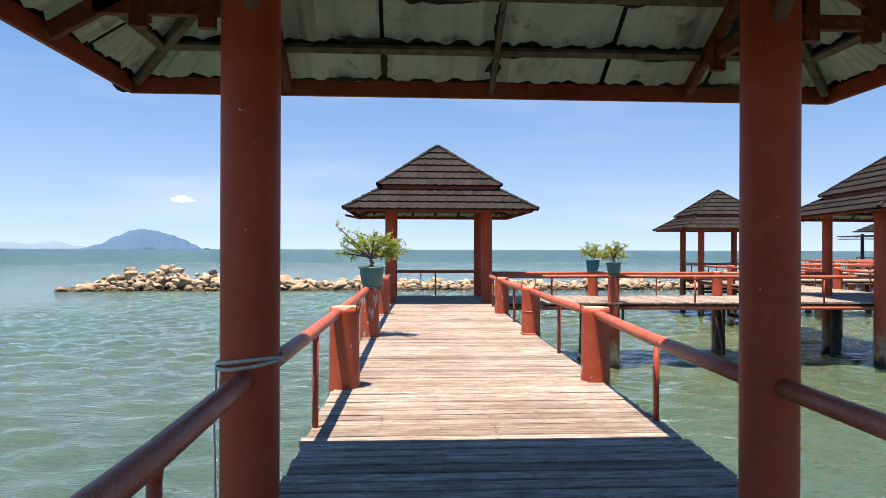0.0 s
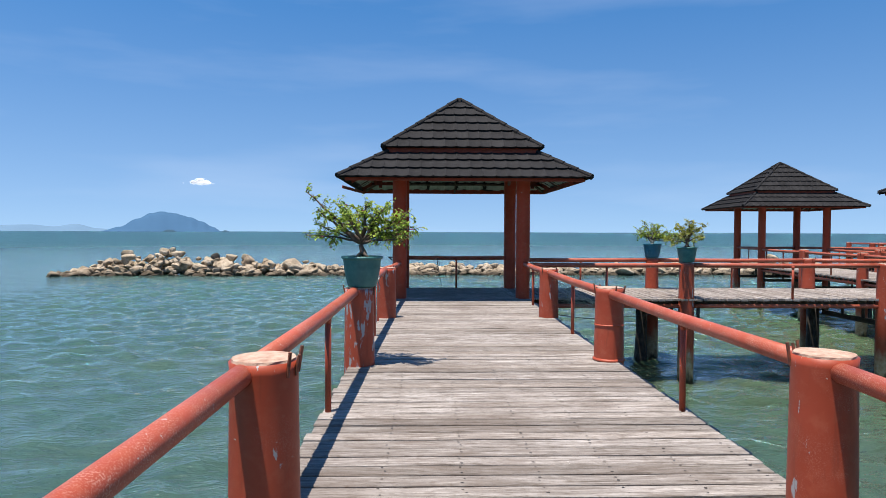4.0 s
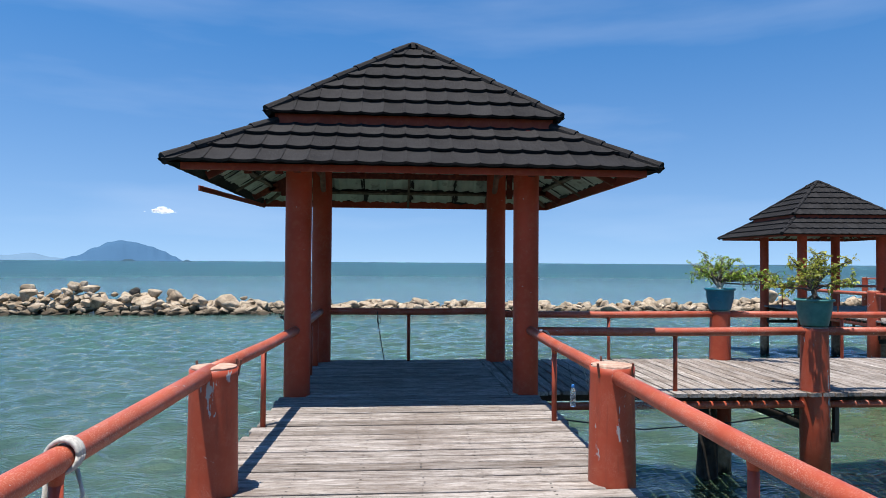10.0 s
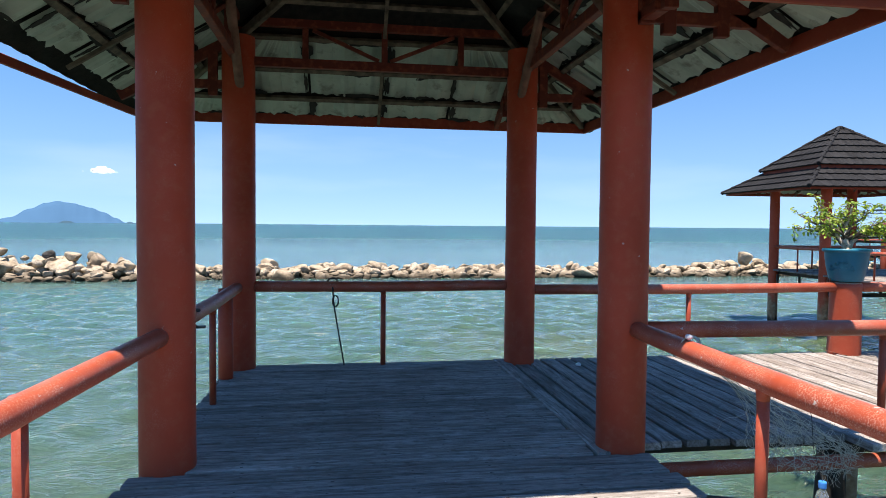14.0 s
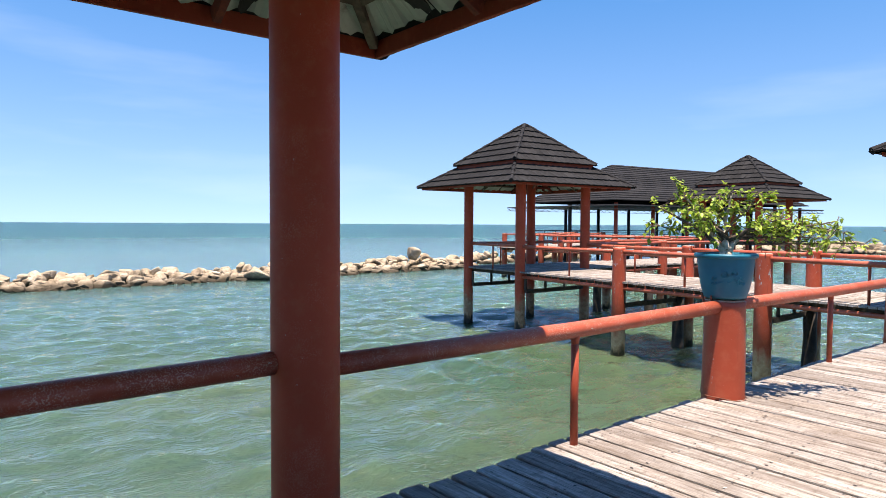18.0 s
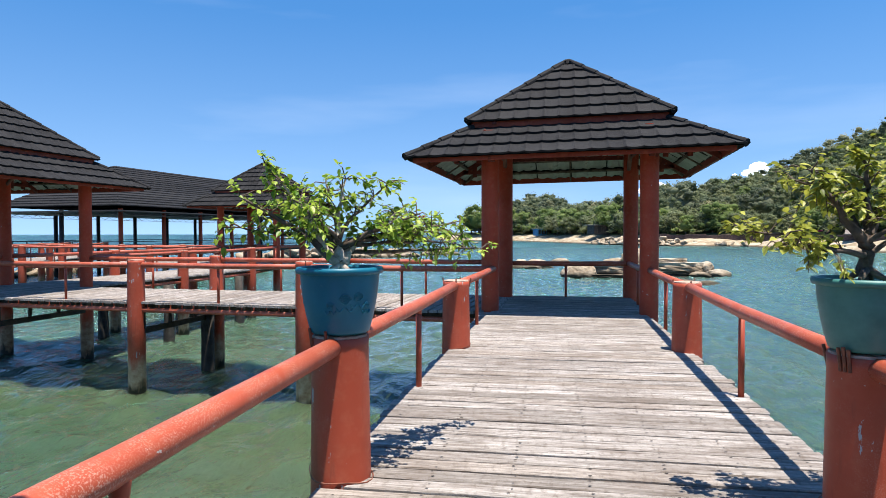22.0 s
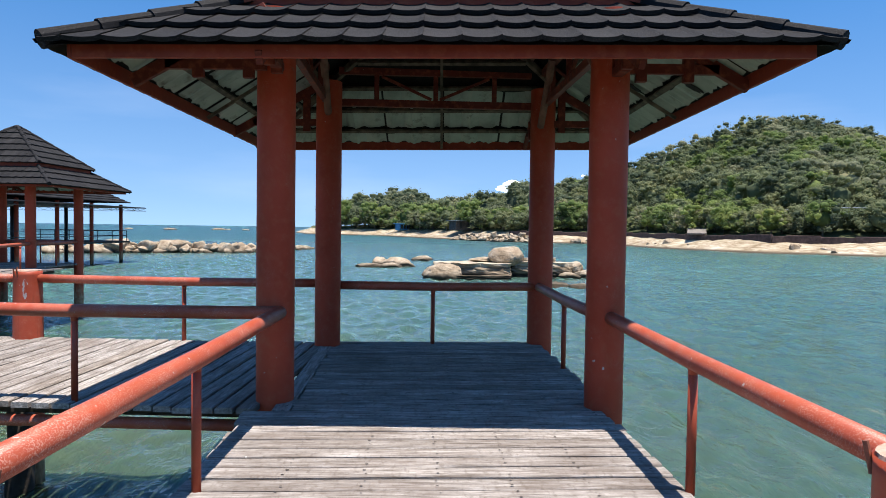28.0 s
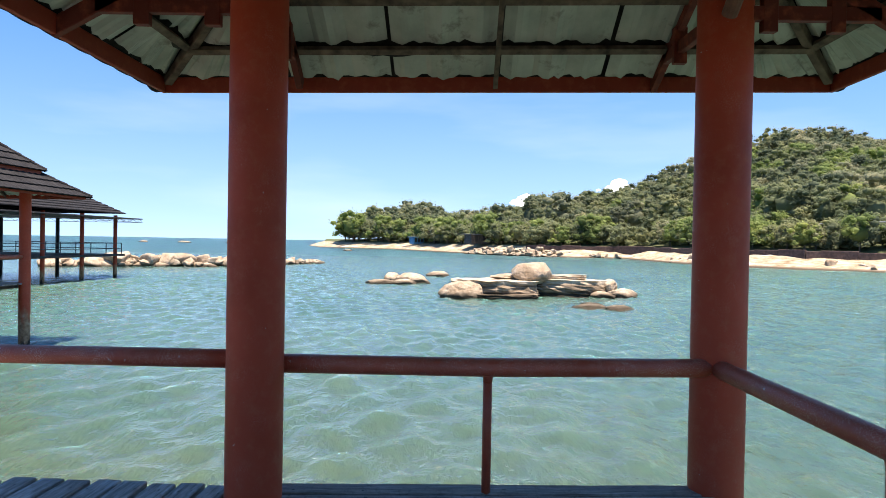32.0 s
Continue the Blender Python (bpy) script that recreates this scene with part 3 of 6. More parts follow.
def gazebo(m, label, tiles=True, loose_fascia=False, seed=1, lift=0.0, rot=0.6, pw=PW, pd=PD, lean=(), fy=2.38, ry=0.13, rx=0.0, rz=0.0, tilt=0.0, pitch=0.0, yaw=0.0):
    """A square gazebo; rot: how much of the underside's felt is torn and black."""
    rng = random.Random(seed)
    low = (LOW[0], fy + 0.13) + LOW[2:]
    g = empty("gazebo", m, label, "gazebo", "gazebos along the jetty")
    bm = bmesh.new()
    tube(bm, (0, 0, -3.2), (0, 0, 3.3 + lift), PR, seg=32, cap=False)
    pm = to_mesh("pillar", bm, PILLAR, True)
    for sx in (-1, 1):
        for sy in (-1, 1):
            ox, oy = dict(lean).get((sx, sy), (0, 0))
            put("pillar", pm, g, Matrix.Translation((sx * pw + ox, sy * pd + oy, 0)))
    roof_c = Matrix.Translation((rx, ry, lift + rz + 2.7)) @ Matrix.Rotation(radians(yaw), 4, "Z") @ Matrix.Rotation(radians(tilt), 4, "Y") @ Matrix.Rotation(radians(pitch), 4, "X") @ Matrix.Translation((0, 0, -2.7))
    sides = [roof_c @ Matrix.Rotation(radians(a), 4, "Z") for a in (0, 90, 180, 270)]
    a0, b0, z0, a1, b1, z1, _ = low
    for k, sm in enumerate(sides):
        al, ru = orient(k, FX, fy)
        if loose_fascia and k == 3:
            # one board has come away and hangs from its far end
            bm = bmesh.new()
            bar(bm, (0, 0, 0), (3.25, 0, 0), 0.03, 0.07, 0.004)
            a = roof_c @ Vector((-FX, fy, 2.65))
            b = roof_c @ Vector((-FX - 0.22, fy - 3.25, 2.60))
            q = (b - a).to_track_quat("X", "Z").to_matrix().to_4x4()
            put("fascia_board", to_mesh("fascia_board", bm, FASCIA), g, Matrix.Translation(a) @ q, "loose hanging red fascia board")
        else:
            bm = bmesh.new()
            box(bm, (-al + 0.018, -ru - 0.015, 2.635), (al + 0.013, -ru + 0.017, 2.755), 0.004)
            put("fascia_board", to_mesh("fascia_board", bm, FASCIA), g, sm)
        al, ru = orient(k, 1.73, 1.51)
        bm = bmesh.new()
        box(bm, (-al + 0.02, -ru - 0.016, 3.32), (al + 0.014, -ru + 0.018, 3.49), 0.004)
        put("upper_fascia", to_mesh("upper_fascia", bm, FASCIA), g, sm)
        # underside: sheets, battens and torn felt on this side
        al, ru = orient(k, FX, fy)
        slope = math.atan((z1 - z0) / (ru + 0.13 - orient(k, a1, b1)[1]) - 0.02)
        inner = (ru - 0.35) / math.cos(slope)
        cosp, narrow = math.cos(slope), (al / ru) * math.cos(slope)
        mm = sm @ Matrix.Translation((0, -ru + 0.02, z0 + 0.02)) @ Matrix.Rotation(slope, 4, "X")
        rows = [(0.05, 0.36), (0.40, 0.80), (0.84, 1.24), (1.28, 1.70), (1.74, inner)]
        for y0, y1 in rows:
            w0, w1 = al - y0 * narrow - 0.02, al - y1 * narrow - 0.02
            cuts = [-w0] + [c for c in (-1.62, -0.83, -0.02, 0.79, 1.6) if abs(c) < w1 - 0.12] + [w0]
            for a, b in zip(cuts, cuts[1:]) if y0 < 1.2 else ():
                a2, b2 = max(a, -w1), min(b, w1)
                put("soffit_sheet", sheet_mesh("soffit_sheet", a + 0.014, b - 0.014, a2 + 0.014, b2 - 0.014, y0 + 0.01, y1 - 0.035, rng, SHEET), g, mm)
            bm = bmesh.new()
            box(bm, (-w1, y1 - 0.035, -0.06), (w1, y1 + 0.016, -0.02))
            put("batten", to_mesh("batten", bm, BATTEN), g, mm)
        for y0, y1 in rows[:3]:
            w1 = al - y1 * narrow - 0.15
            for _ in range(int(5 * rot) + 1):
                me = blot("torn_felt", rng.uniform(0.05, 0.3), rng.uniform(0.015, 0.05), rng)
                put("torn_felt", me, g, mm @ Matrix.Translation((rng.uniform(-w1, w1), rng.choice((y0 + 0.02, y1 - 0.05)), -0.03)))
            for cx in (-1.62, -0.83, -0.02, 0.79, 1.6):
                if abs(cx) < w1 and rng.random() < rot:
                    put("torn_felt", blot("torn_felt", rng.uniform(0.02, 0.075), (y1 - y0) * 0.45, rng), g, mm @ Matrix.Translation((cx + rng.uniform(-0.05, 0.05), (y0 + y1) / 2, -0.028)))
        bm = bmesh.new()
        f = [bm.verts.new(v) for v in ((-al, 0, 0.03), (al, 0, 0.03), (0.25, (ru - 0.25) / cosp, 0.03), (-0.25, (ru - 0.25) / cosp, 0.03))]
        bm.faces.new(f)
        bmesh.ops.solidify(bm, geom=bm.faces[:], thickness=0.006)
        put("roof_underlay", to_mesh("roof_underlay", bm, FELT), g, mm)
        bm = bmesh.new()
        bar(bm, (0, 0.0, -0.075), (0, inner, -0.075), 0.035, 0.03)
        put("centre_rafter", to_mesh("centre_rafter", bm, BATTEN), g, mm)
    # hip rafters and round pole braces
    for sx in (-1, 1):
        for sy in (-1, 1):
            bm = bmesh.new()
            a = roof_c @ Vector((sx * (FX - 0.05), sy * (fy - 0.05), z0 + 0.01))
            b = roof_c @ Vector((sx * 0.1, sy * 0.1, z0 + 1.40))
            bar(bm, a, b, 0.06, 0.08, 0.006)
            part("hip_rafter", bm, BATTEN, g)
            bm = bmesh.new()
            tube(bm, (sx * (pw - 0.03), sy * (pd - 0.12), 2.8 + lift), (sx * (pw - 0.06), sy * (pd - 0.9), 3.45 + lift), 0.045, seg=12)
            part("pole_brace", bm, POLEWOOD, g)
    # outriggers: a level tie, a sloping rafter and two struts on each pillar, two ways
    for sx in (-1, 1):
        for sy in (-1, 1):
            for way in (0, 1):
                px, py = sx * pw, sy * pd
                out = sx * (FX - 0.05) - px if way == 0 else sy * (fy - 0.05) + ry - py
                lean_z = -math.tan(radians(tilt))
                f = (lambda u, z: Vector((px + out * u, py, z + lift + lean_z * (px + out * u)))) if way == 0 else (lambda u, z: Vector((px, py + out * u, z + lift + lean_z * px)))
                grade = 0.56
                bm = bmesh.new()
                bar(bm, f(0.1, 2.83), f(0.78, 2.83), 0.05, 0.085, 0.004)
                part("tie_beam", bm, SHADED_TRUSS, g)
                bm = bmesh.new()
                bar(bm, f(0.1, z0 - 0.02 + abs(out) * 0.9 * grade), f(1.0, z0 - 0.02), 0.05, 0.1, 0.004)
                part("rafter", bm, SHADED_TRUSS, g)
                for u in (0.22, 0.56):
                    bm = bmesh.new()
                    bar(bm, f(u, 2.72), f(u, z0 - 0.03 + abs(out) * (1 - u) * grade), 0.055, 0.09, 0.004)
                    part("strut", bm, SHADED_TRUSS, g)
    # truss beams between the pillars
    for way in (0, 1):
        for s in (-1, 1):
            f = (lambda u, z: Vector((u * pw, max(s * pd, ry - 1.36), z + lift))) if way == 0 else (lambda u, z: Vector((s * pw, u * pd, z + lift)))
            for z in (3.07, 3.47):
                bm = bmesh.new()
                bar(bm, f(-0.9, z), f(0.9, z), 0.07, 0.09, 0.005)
                part("truss_beam", bm, SHADED_TRUSS, g)
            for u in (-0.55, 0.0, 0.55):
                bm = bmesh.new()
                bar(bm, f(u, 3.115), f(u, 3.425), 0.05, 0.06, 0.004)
                part("truss_post", bm, SHADED_TRUSS, g)
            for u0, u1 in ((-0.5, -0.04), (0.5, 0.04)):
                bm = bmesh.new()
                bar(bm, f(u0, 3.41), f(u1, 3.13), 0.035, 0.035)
                part("truss_diagonal", bm, SHADED_TRUSS, g)
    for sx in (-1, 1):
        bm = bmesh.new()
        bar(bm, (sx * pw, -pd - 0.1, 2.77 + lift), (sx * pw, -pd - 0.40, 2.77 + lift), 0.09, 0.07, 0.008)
        part("corbel", bm, SHADED_TRUSS, g)
    # tiles and hip caps
    if tiles:
        tier(g, low, sides)
        tier(g, UPP, sides)
    else:
        for spec in (low, UPP):
            for k, sm in enumerate(sides):
                (al0, ru0), (al1, ru1) = orient(k, spec[0], spec[1]), orient(k, spec[3], spec[4])
                bm = bmesh.new()
                bm.faces.new([bm.verts.new(v) for v in ((-al0, -ru0, spec[2] + 0.03), (al0, -ru0, spec[2] + 0.03), (al1, -ru1, spec[5] + 0.03), (-al1, -ru1, spec[5] + 0.03))])
                bmesh.ops.solidify(bm, geom=bm.faces[:], thickness=-0.03)
                put("roof_slope", to_mesh("roof_slope", bm, TILE), g, sm)
    for ha, hb, za, ta, tb, zb, n in (low, UPP):
        for k in range(4):
            dx, dy = (1 if k in (0, 3) else -1), (1 if k < 2 else -1)
            a = Vector((dx * (ha + 0.0), dy * (hb + 0.0), za + 0.022))
            b = Vector((dx * ta, dy * tb, zb + 0.022))
            q = n + 1
            for i in range(q):
                p0, p1 = a.lerp(b, i / q), a.lerp(b, min(1, (i + 1) / q + 0.03))
                bm = bmesh.new()
                tube(bm, p0, p1, 0.068, 0.05, seg=10)
                put("hip_cap", to_mesh("hip_cap", bm, TILE, False), g, roof_c)
    bm = bmesh.new()
    lathe(bm, [(0.13, 4.80), (0.1, 4.88), (0.05, 4.91)], 12)
    put("apex_cap", to_mesh("apex_cap", bm, TILE), g, roof_c)
    return g


# ---- the line of the jetty ----
CW, CD = 1.365, 1.45        # the third gazebo stands turned
A_M = pose(0.535, 3.32, 0.0)
B_M = pose(0.87, 21.485, 0.0)
C_M = pose(15.81, 21.29, 0.0, 0, 0, -90)
D_M = pose(16.95, 35.5, 0.0, 0, 0, -4)
E_M = pose(32.3, 35.5, 0.0, 0, 0, -94)
gazebo(A_M, "red-pillared gazebo with a grey tiled hip roof, start of the jetty", False, seed=3, lift=0.06, pw=1.475, fy=2.34, ry=0.18)
gazebo(B_M, "red-pillared gazebo with dark two-tiered tile roof and a loose fascia board", True, True, seed=5, rot=1.0, lean=(((1, -1), (-0.035, 0.0)), ((1, 1), (0.015, -0.016))))
gazebo(C_M, "red-pillared gazebo with two-tiered dark tiled roof over a shaded board deck", True, seed=7, rot=0.12, pw=CW, pd=CD, fy=2.5, ry=0.22, rx=0.03, rz=0.03, tilt=-0.8, pitch=-0.4, yaw=-2.5,
       lean=(((-1, -1), (-0.075, 0.18)), ((-1, 1), (0.03, -0.10)), ((1, -1), (-0.01, -0.04)), ((1, 1), (0.04, 0.08))))
gazebo(D_M, "red-pillared gazebo on piles with two-tiered dark tiled roof", True, seed=9)
gazebo(E_M, "distant red gazebo on piles with two-tiered dark tiled roof", True, seed=11)


# ---- decks of boards ----
PITCH = 0.175


@functools.lru_cache(None)
def plank_mesh(length, kind, width=0.147):
    """A board along x, a little cupped and chipped, with nail heads' dents left to the nails."""
    rng = random.Random(kind * 31 + 7)
    n = 7
    verts, faces = [], []
    bow = rng.uniform(-0.005, 0.005)
    for i in range(n + 1):
        u = i / n
        x = -length / 2 + length * u
        dz = rng.uniform(-0.003, 0.003)
        dy = bow * math.sin(math.pi * u)
        e0, e1 = rng.uniform(-0.003, 0.003), rng.uniform(-0.003, 0.003)
        w = width / 2
        for y, z in ((-w + e0, -0.048), (-w + e0, -0.007), (-w + 0.007 + e0, 0.0), (w - 0.007 + e1, 0.0), (w + e1, -0.007), (w + e1, -0.048)):
            verts.append((x, y + dy, z + dz))
    for i in range(n):
        for k in range(6):
            a, b = i * 6 + k, i * 6 + (k + 1) % 6
            faces.append((a, b, b + 6, a + 6))
    faces.append(tuple(range(5, -1, -1)))
    faces.append(tuple(range(n * 6, n * 6 + 6)))
    return link_mesh("plank", verts, faces, BOARD)


def deck(name, m, y0, y1, xl, xr, label, seed):
    """Boards laid side by side from y0 to y1 in the frame m; xl and xr give the edges at both ends."""
    rng = random.Random(seed)
    d = empty(name, m, label, "boardwalk", kind="structure")
    n = int(round((y1 - y0) / PITCH))
    step = (y1 - y0) / n
    for i in range(n):
        y = y0 + (i + 0.5) * step
        u = (i + 0.5) / n
        a, b = xl[0] + (xl[1] - xl[0]) * u, xr[0] + (xr[1] - xr[0]) * u
        length = round((b - a) * 12) / 12
        off = rng.uniform(-0.025, 0.025)
        mm = Matrix.Translation(((a + b) / 2 + off, y, rng.uniform(-0.004, 0.003))) @ Matrix.Rotation(rng.uniform(-0.003, 0.003), 4, "Z")
        if rng.random() < 0.5:
            mm = mm @ Matrix.Rotation(math.pi, 4, "Z")
        put("plank", plank_mesh(length, rng.randrange(9)), d, mm)
    # nail heads in rows over the joists
    verts, faces = [], []
    for i in range(n):
        y = y0 + (i + 0.5) * step
        u = (i + 0.5) / n
        a, b = xl[0] + (xl[1] - xl[0]) * u, xr[0] + (xr[1] - xr[0]) * u
        for f in (0.04, 0.2, 0.36, 0.51, 0.66, 0.81, 0.96):
            for s in (-0.04, 0.04):
                cx, cy, r = a + (b - a) * f + rng.uniform(-0.014, 0.014), y + s + rng.uniform(-0.02, 0.02), rng.uniform(0.0035, 0.0075)
                k = len(verts)
                verts += [(cx + r * 1.7 * math.cos(q * math.pi / 3), cy + r * math.sin(q * math.pi / 3), 0.0045) for q in range(6)]
                faces.append(tuple(range(k, k + 6)))
    nails = put("nails", link_mesh("nails", verts, faces, NAIL), d)
    nails["kind"] = "stuff"
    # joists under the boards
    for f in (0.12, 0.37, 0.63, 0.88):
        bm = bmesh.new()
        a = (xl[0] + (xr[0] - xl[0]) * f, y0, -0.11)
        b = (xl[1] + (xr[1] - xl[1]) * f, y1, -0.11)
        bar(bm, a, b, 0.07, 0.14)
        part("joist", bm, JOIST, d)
    return d


RZ = 0.80          # height of the rail's axis


def stump(m, tall=0.875, deep=-3.2, label="orange-red painted pile rising through the deck edge, bare concrete top", seed=0, seam=0.0, paint=None):
    rng = random.Random(seed)
    s = empty("pile", m, label, "pile", "piles along the jetty")
    bm = bmesh.new()
    lathe(bm, [(0.178, deep), (0.178, -0.2), (0.176, 0.0), (0.172, 0.3), (0.165, tall - 0.06), (0.168, tall - 0.01)], 28)
    part("shaft", bm, paint or PILLAR_POST, s, smooth=True)
    if seam:
        bm = bmesh.new()
        lathe(bm, [(0.168, seam - 0.012), (0.178, seam - 0.005), (0.179, seam + 0.004), (0.167, seam + 0.012)], 28)
        part("weld_seam", bm, PILLAR_POST, s, "rough welded seam", smooth=True)
        bm = bmesh.new()
        lathe(bm, [(0.176, 0.0), (0.192, 0.004), (0.19, 0.02), (0.176, 0.035)], 28)
        part("foot_collar", bm, PILLAR_POST, s, smooth=True)
    bm = bmesh.new()
    rows = [(0.158, tall - 0.012), (0.156, tall + 0.003), (0.1, tall + 0.008)]
    lathe(bm, rows, 20)
    for v in bm.verts:
        v.co.x += rng.uniform(-0.006, 0.006)
        v.co.y += rng.uniform(-0.006, 0.006)
    part("concrete_top", bm, CUT, s, "rough cream concrete top")
    for k in range(rng.choice((3, 4, 4))):
        a = rng.uniform(0, 2 * math.pi) if k else 0.3
        bm = bmesh.new()
        x, y = 0.165 * math.cos(a), 0.165 * math.sin(a)
        tube(bm, (x, y, tall - 0.08), (x * 1.12, y * 1.12, tall + rng.uniform(0.02, 0.05)), 0.009, seg=6)
        part("iron_rod", bm, IRON, s)
    return s


def post_paint(name="pile_paint", flakes=0.655):
    m = red_paint(name, 0.35, 0.45, (0.3608, 0.05412, 0.0205), flakes)
    c = m.b.inputs["Base Color"].links[0].from_socket
    v = m.coords(source="World")
    zz = m.math("ADD", m.axis(v, 2), m.math("MULTIPLY", m.math("SUBTRACT", m.noise(m.coords((5, 5, 1.0), "World"), 1.4, 5), 0.5), 0.8))
    rust = m.ramp(m.noise(v, 9, 6), (0.3, (0.27, 0.16, 0.09)), (0.52, (0.42, 0.3, 0.19)), (0.72, (0.47, 0.39, 0.3)))
    c = m.mix(m.step(zz, -1.1, -1.45), c, rust)
    c = m.mix(m.step(zz, -1.75, -1.9), c, (0.0287, 0.0246, 0.0164))
    m.color(c)
    return m.m


PILLAR_POST = post_paint()
FLAKING_POST = post_paint("flaking_pile_paint", 0.575)


def railing(nodes, posts, label, low=False, height=None, teeth=0):
    """A pipe rail through the nodes (x, y) with thin posts on the deck edge, and a lower pipe under the deck."""
    base = Matrix.Translation((*nodes[0], 0))
    r = empty("railing", base, label, "railing", "railings of the jetty")
    o = Vector((*nodes[0], 0))
    top = RZ if height is None else height
    for span, (a, b) in enumerate(zip(nodes, nodes[1:])):
        a, b = (Vector(p if len(p) == 3 else (*p, top)) - o for p in (a, b))
        mid = (a + b) / 2 - Vector((0, 0, 0.012))
        bm = bmesh.new()
        path_tube(bm, [a, a.lerp(mid, 0.5), mid, mid.lerp(b, 0.5), b], 0.055, 18)
        part("rail", bm, RAIL, r, smooth=True)
        if low:
            la, lb = Vector((a.x, a.y, -0.18)), Vector((b.x, b.y, -0.18))
            bm = bmesh.new()
            path_tube(bm, [la, la.lerp(lb, 0.5), lb], 0.05, 12)
            part("lower_pipe", bm, RAIL, r, smooth=True)
            for i in range(1, teeth if span else 0):
                p = la.lerp(lb, i / teeth)
                bm = bmesh.new()
                tube(bm, p, p + Vector((0, 0, 0.13)), 0.014, seg=6)
                part("hanger", bm, POST, r)
    for p in posts:
        bm = bmesh.new()
        q = Vector((*p, 0)) - o
        tube(bm, (q.x, q.y, -0.02), (q.x, q.y, top - 0.03), 0.027, seg=12)
        tube(bm, (q.x, q.y, top - 0.10), (q.x, q.y, top - 0.02), 0.027, 0.036, seg=12)
        part("rail_post", bm, POST, r, smooth=True)
    return r


def dark_pile_at(x, y, top=-0.2, seed=0):
    rng = random.Random(seed)
    bm = bmesh.new()
    lathe(bm, [(0.17, -3.2), (0.17, -1.9), (0.15, -1.2), (0.16, top)], 14)
    for v in bm.verts:
        v.co.x += rng.uniform(-0.015, 0.015)
        v.co.y += rng.uniform(-0.015, 0.015)
    p = part("timber_post", bm, PILE, None, smooth=True)
    p.location = (x, y, 0)
    tagged(p, "dark weed-covered timber pile standing in the water under the deck", "pile", "piles under the jetty")
    return p


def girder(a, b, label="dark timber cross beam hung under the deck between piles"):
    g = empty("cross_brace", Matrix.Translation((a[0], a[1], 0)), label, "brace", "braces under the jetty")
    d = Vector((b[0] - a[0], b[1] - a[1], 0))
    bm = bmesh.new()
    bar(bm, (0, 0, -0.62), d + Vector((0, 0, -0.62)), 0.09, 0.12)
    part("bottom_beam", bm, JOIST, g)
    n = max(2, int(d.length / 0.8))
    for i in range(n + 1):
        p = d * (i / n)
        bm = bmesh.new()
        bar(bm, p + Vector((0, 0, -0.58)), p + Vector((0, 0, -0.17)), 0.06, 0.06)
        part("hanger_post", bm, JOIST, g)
    return g


I = Matrix.Identity(4)
def at(m, x, y):
    v = m @ Vector((x, y, 0))
    return (v.x, v.y)


# first walkway, from the first gazebo to the second
deck("floor_deck_1", I, 4.90, 20.02, (-0.97, -0.74), (2.24, 2.40), "sun-bleached grey board deck of the jetty", 1)
deck("floor_gazebo_1", I, -0.70, 4.90, (-1.02, -1.02), (2.06, 2.06), "grey board floor of the gazebo", 2)
deck("floor_gazebo_2", I, 20.02, 22.94, (-0.68, -0.68), (2.06, 2.06), "shaded grey board floor of the gazebo", 3)
# second walkway turns to the east
EAST = pose(2.06, 21.4, 0, 0, 0, -90)
deck("floor_deck_2", EAST, 0.18, 1.93, (-1.52, -1.52), (1.24, 1.25), "grey board deck of the jetty, half in the gazebo's shade", 13)
deck("floor_deck_2", EAST, 1.93, 12.14, (-1.52, -1.50), (1.45, 1.45), "sun-bleached grey board deck of the jetty", 4)
deck("floor_border", pose(2.15, 21.4, 0.004, 0, 0, 90), -0.0875, 0.0875, (-1.38, -1.38), (1.54, 1.54), "long grey border board between two decks", 5)
deck("floor_gazebo_3", pose(14.20, 21.29, 0, 0, 0, -90), 0.0, 3.20, (-1.24, -1.24), (1.40, 1.40), "shaded grey board floor of the gazebo", 6)
deck("floor_border_2", pose(15.80, 22.62, 0.004), -0.0875, 0.0875, (-1.6, -1.6), (1.6, 1.6), "long grey border board between two decks", 7)
# third walkway goes on north to the fourth gazebo
NORTH = pose(15.88, 22.71, 0, 0, 0, -4)
deck("floor_deck_3", NORTH, 0.0, 11.3, (-1.62, -1.45), (1.45, 1.42), "weathered grey board deck of the jetty", 8)
deck("floor_gazebo_4", D_M, -1.5, 1.5, (-1.55, -1.55), (1.35, 1.35), "board floor of the gazebo on piles", 9)
deck("floor_deck_4", D_M @ pose(1.35, 0, 0, 0, 0, -90), 0.0, 12.7, (-1.40, -1.40), (1.40, 1.40), "weathered grey board deck of the jetty", 10)
deck("floor_gazebo_5", E_M, -1.5, 1.5, (-1.5, -1.5), (1.5, 1.5), "board floor of the distant gazebo", 12)

CHIPPED = "orange-red pipe railing, sun-faded and chipped, along the walkway"
W1L = [at(A_M, -1.475, PD), (-0.86, 8.45), (-0.79, 12.70), (-0.70, 16.77), (*at(B_M, -PW, -PD), 0.80)]
W1R = [at(A_M, PW, PD), (2.20, 8.74), (2.22, 12.93), (2.25, 16.84), at(B_M, PW, -PD)]
for k, (x, y) in enumerate([(-0.79, 8.45), (-0.75, 12.70), (-0.68, 16.77)] + W1R[1:4]):
    stump(pose(x, y, 0, 0, 0, 40 * k), 0.915 if k == 0 else 0.89 if k < 3 else 0.875, seed=20 + k, seam=0.43 if k == 4 else 0.0, paint=FLAKING_POST if k == 1 else None)
railing(W1L, [(-0.88, 6.78), (-0.82, 10.75), (-0.74, 14.73), (-0.69, 18.63)], CHIPPED, False, 0.855)
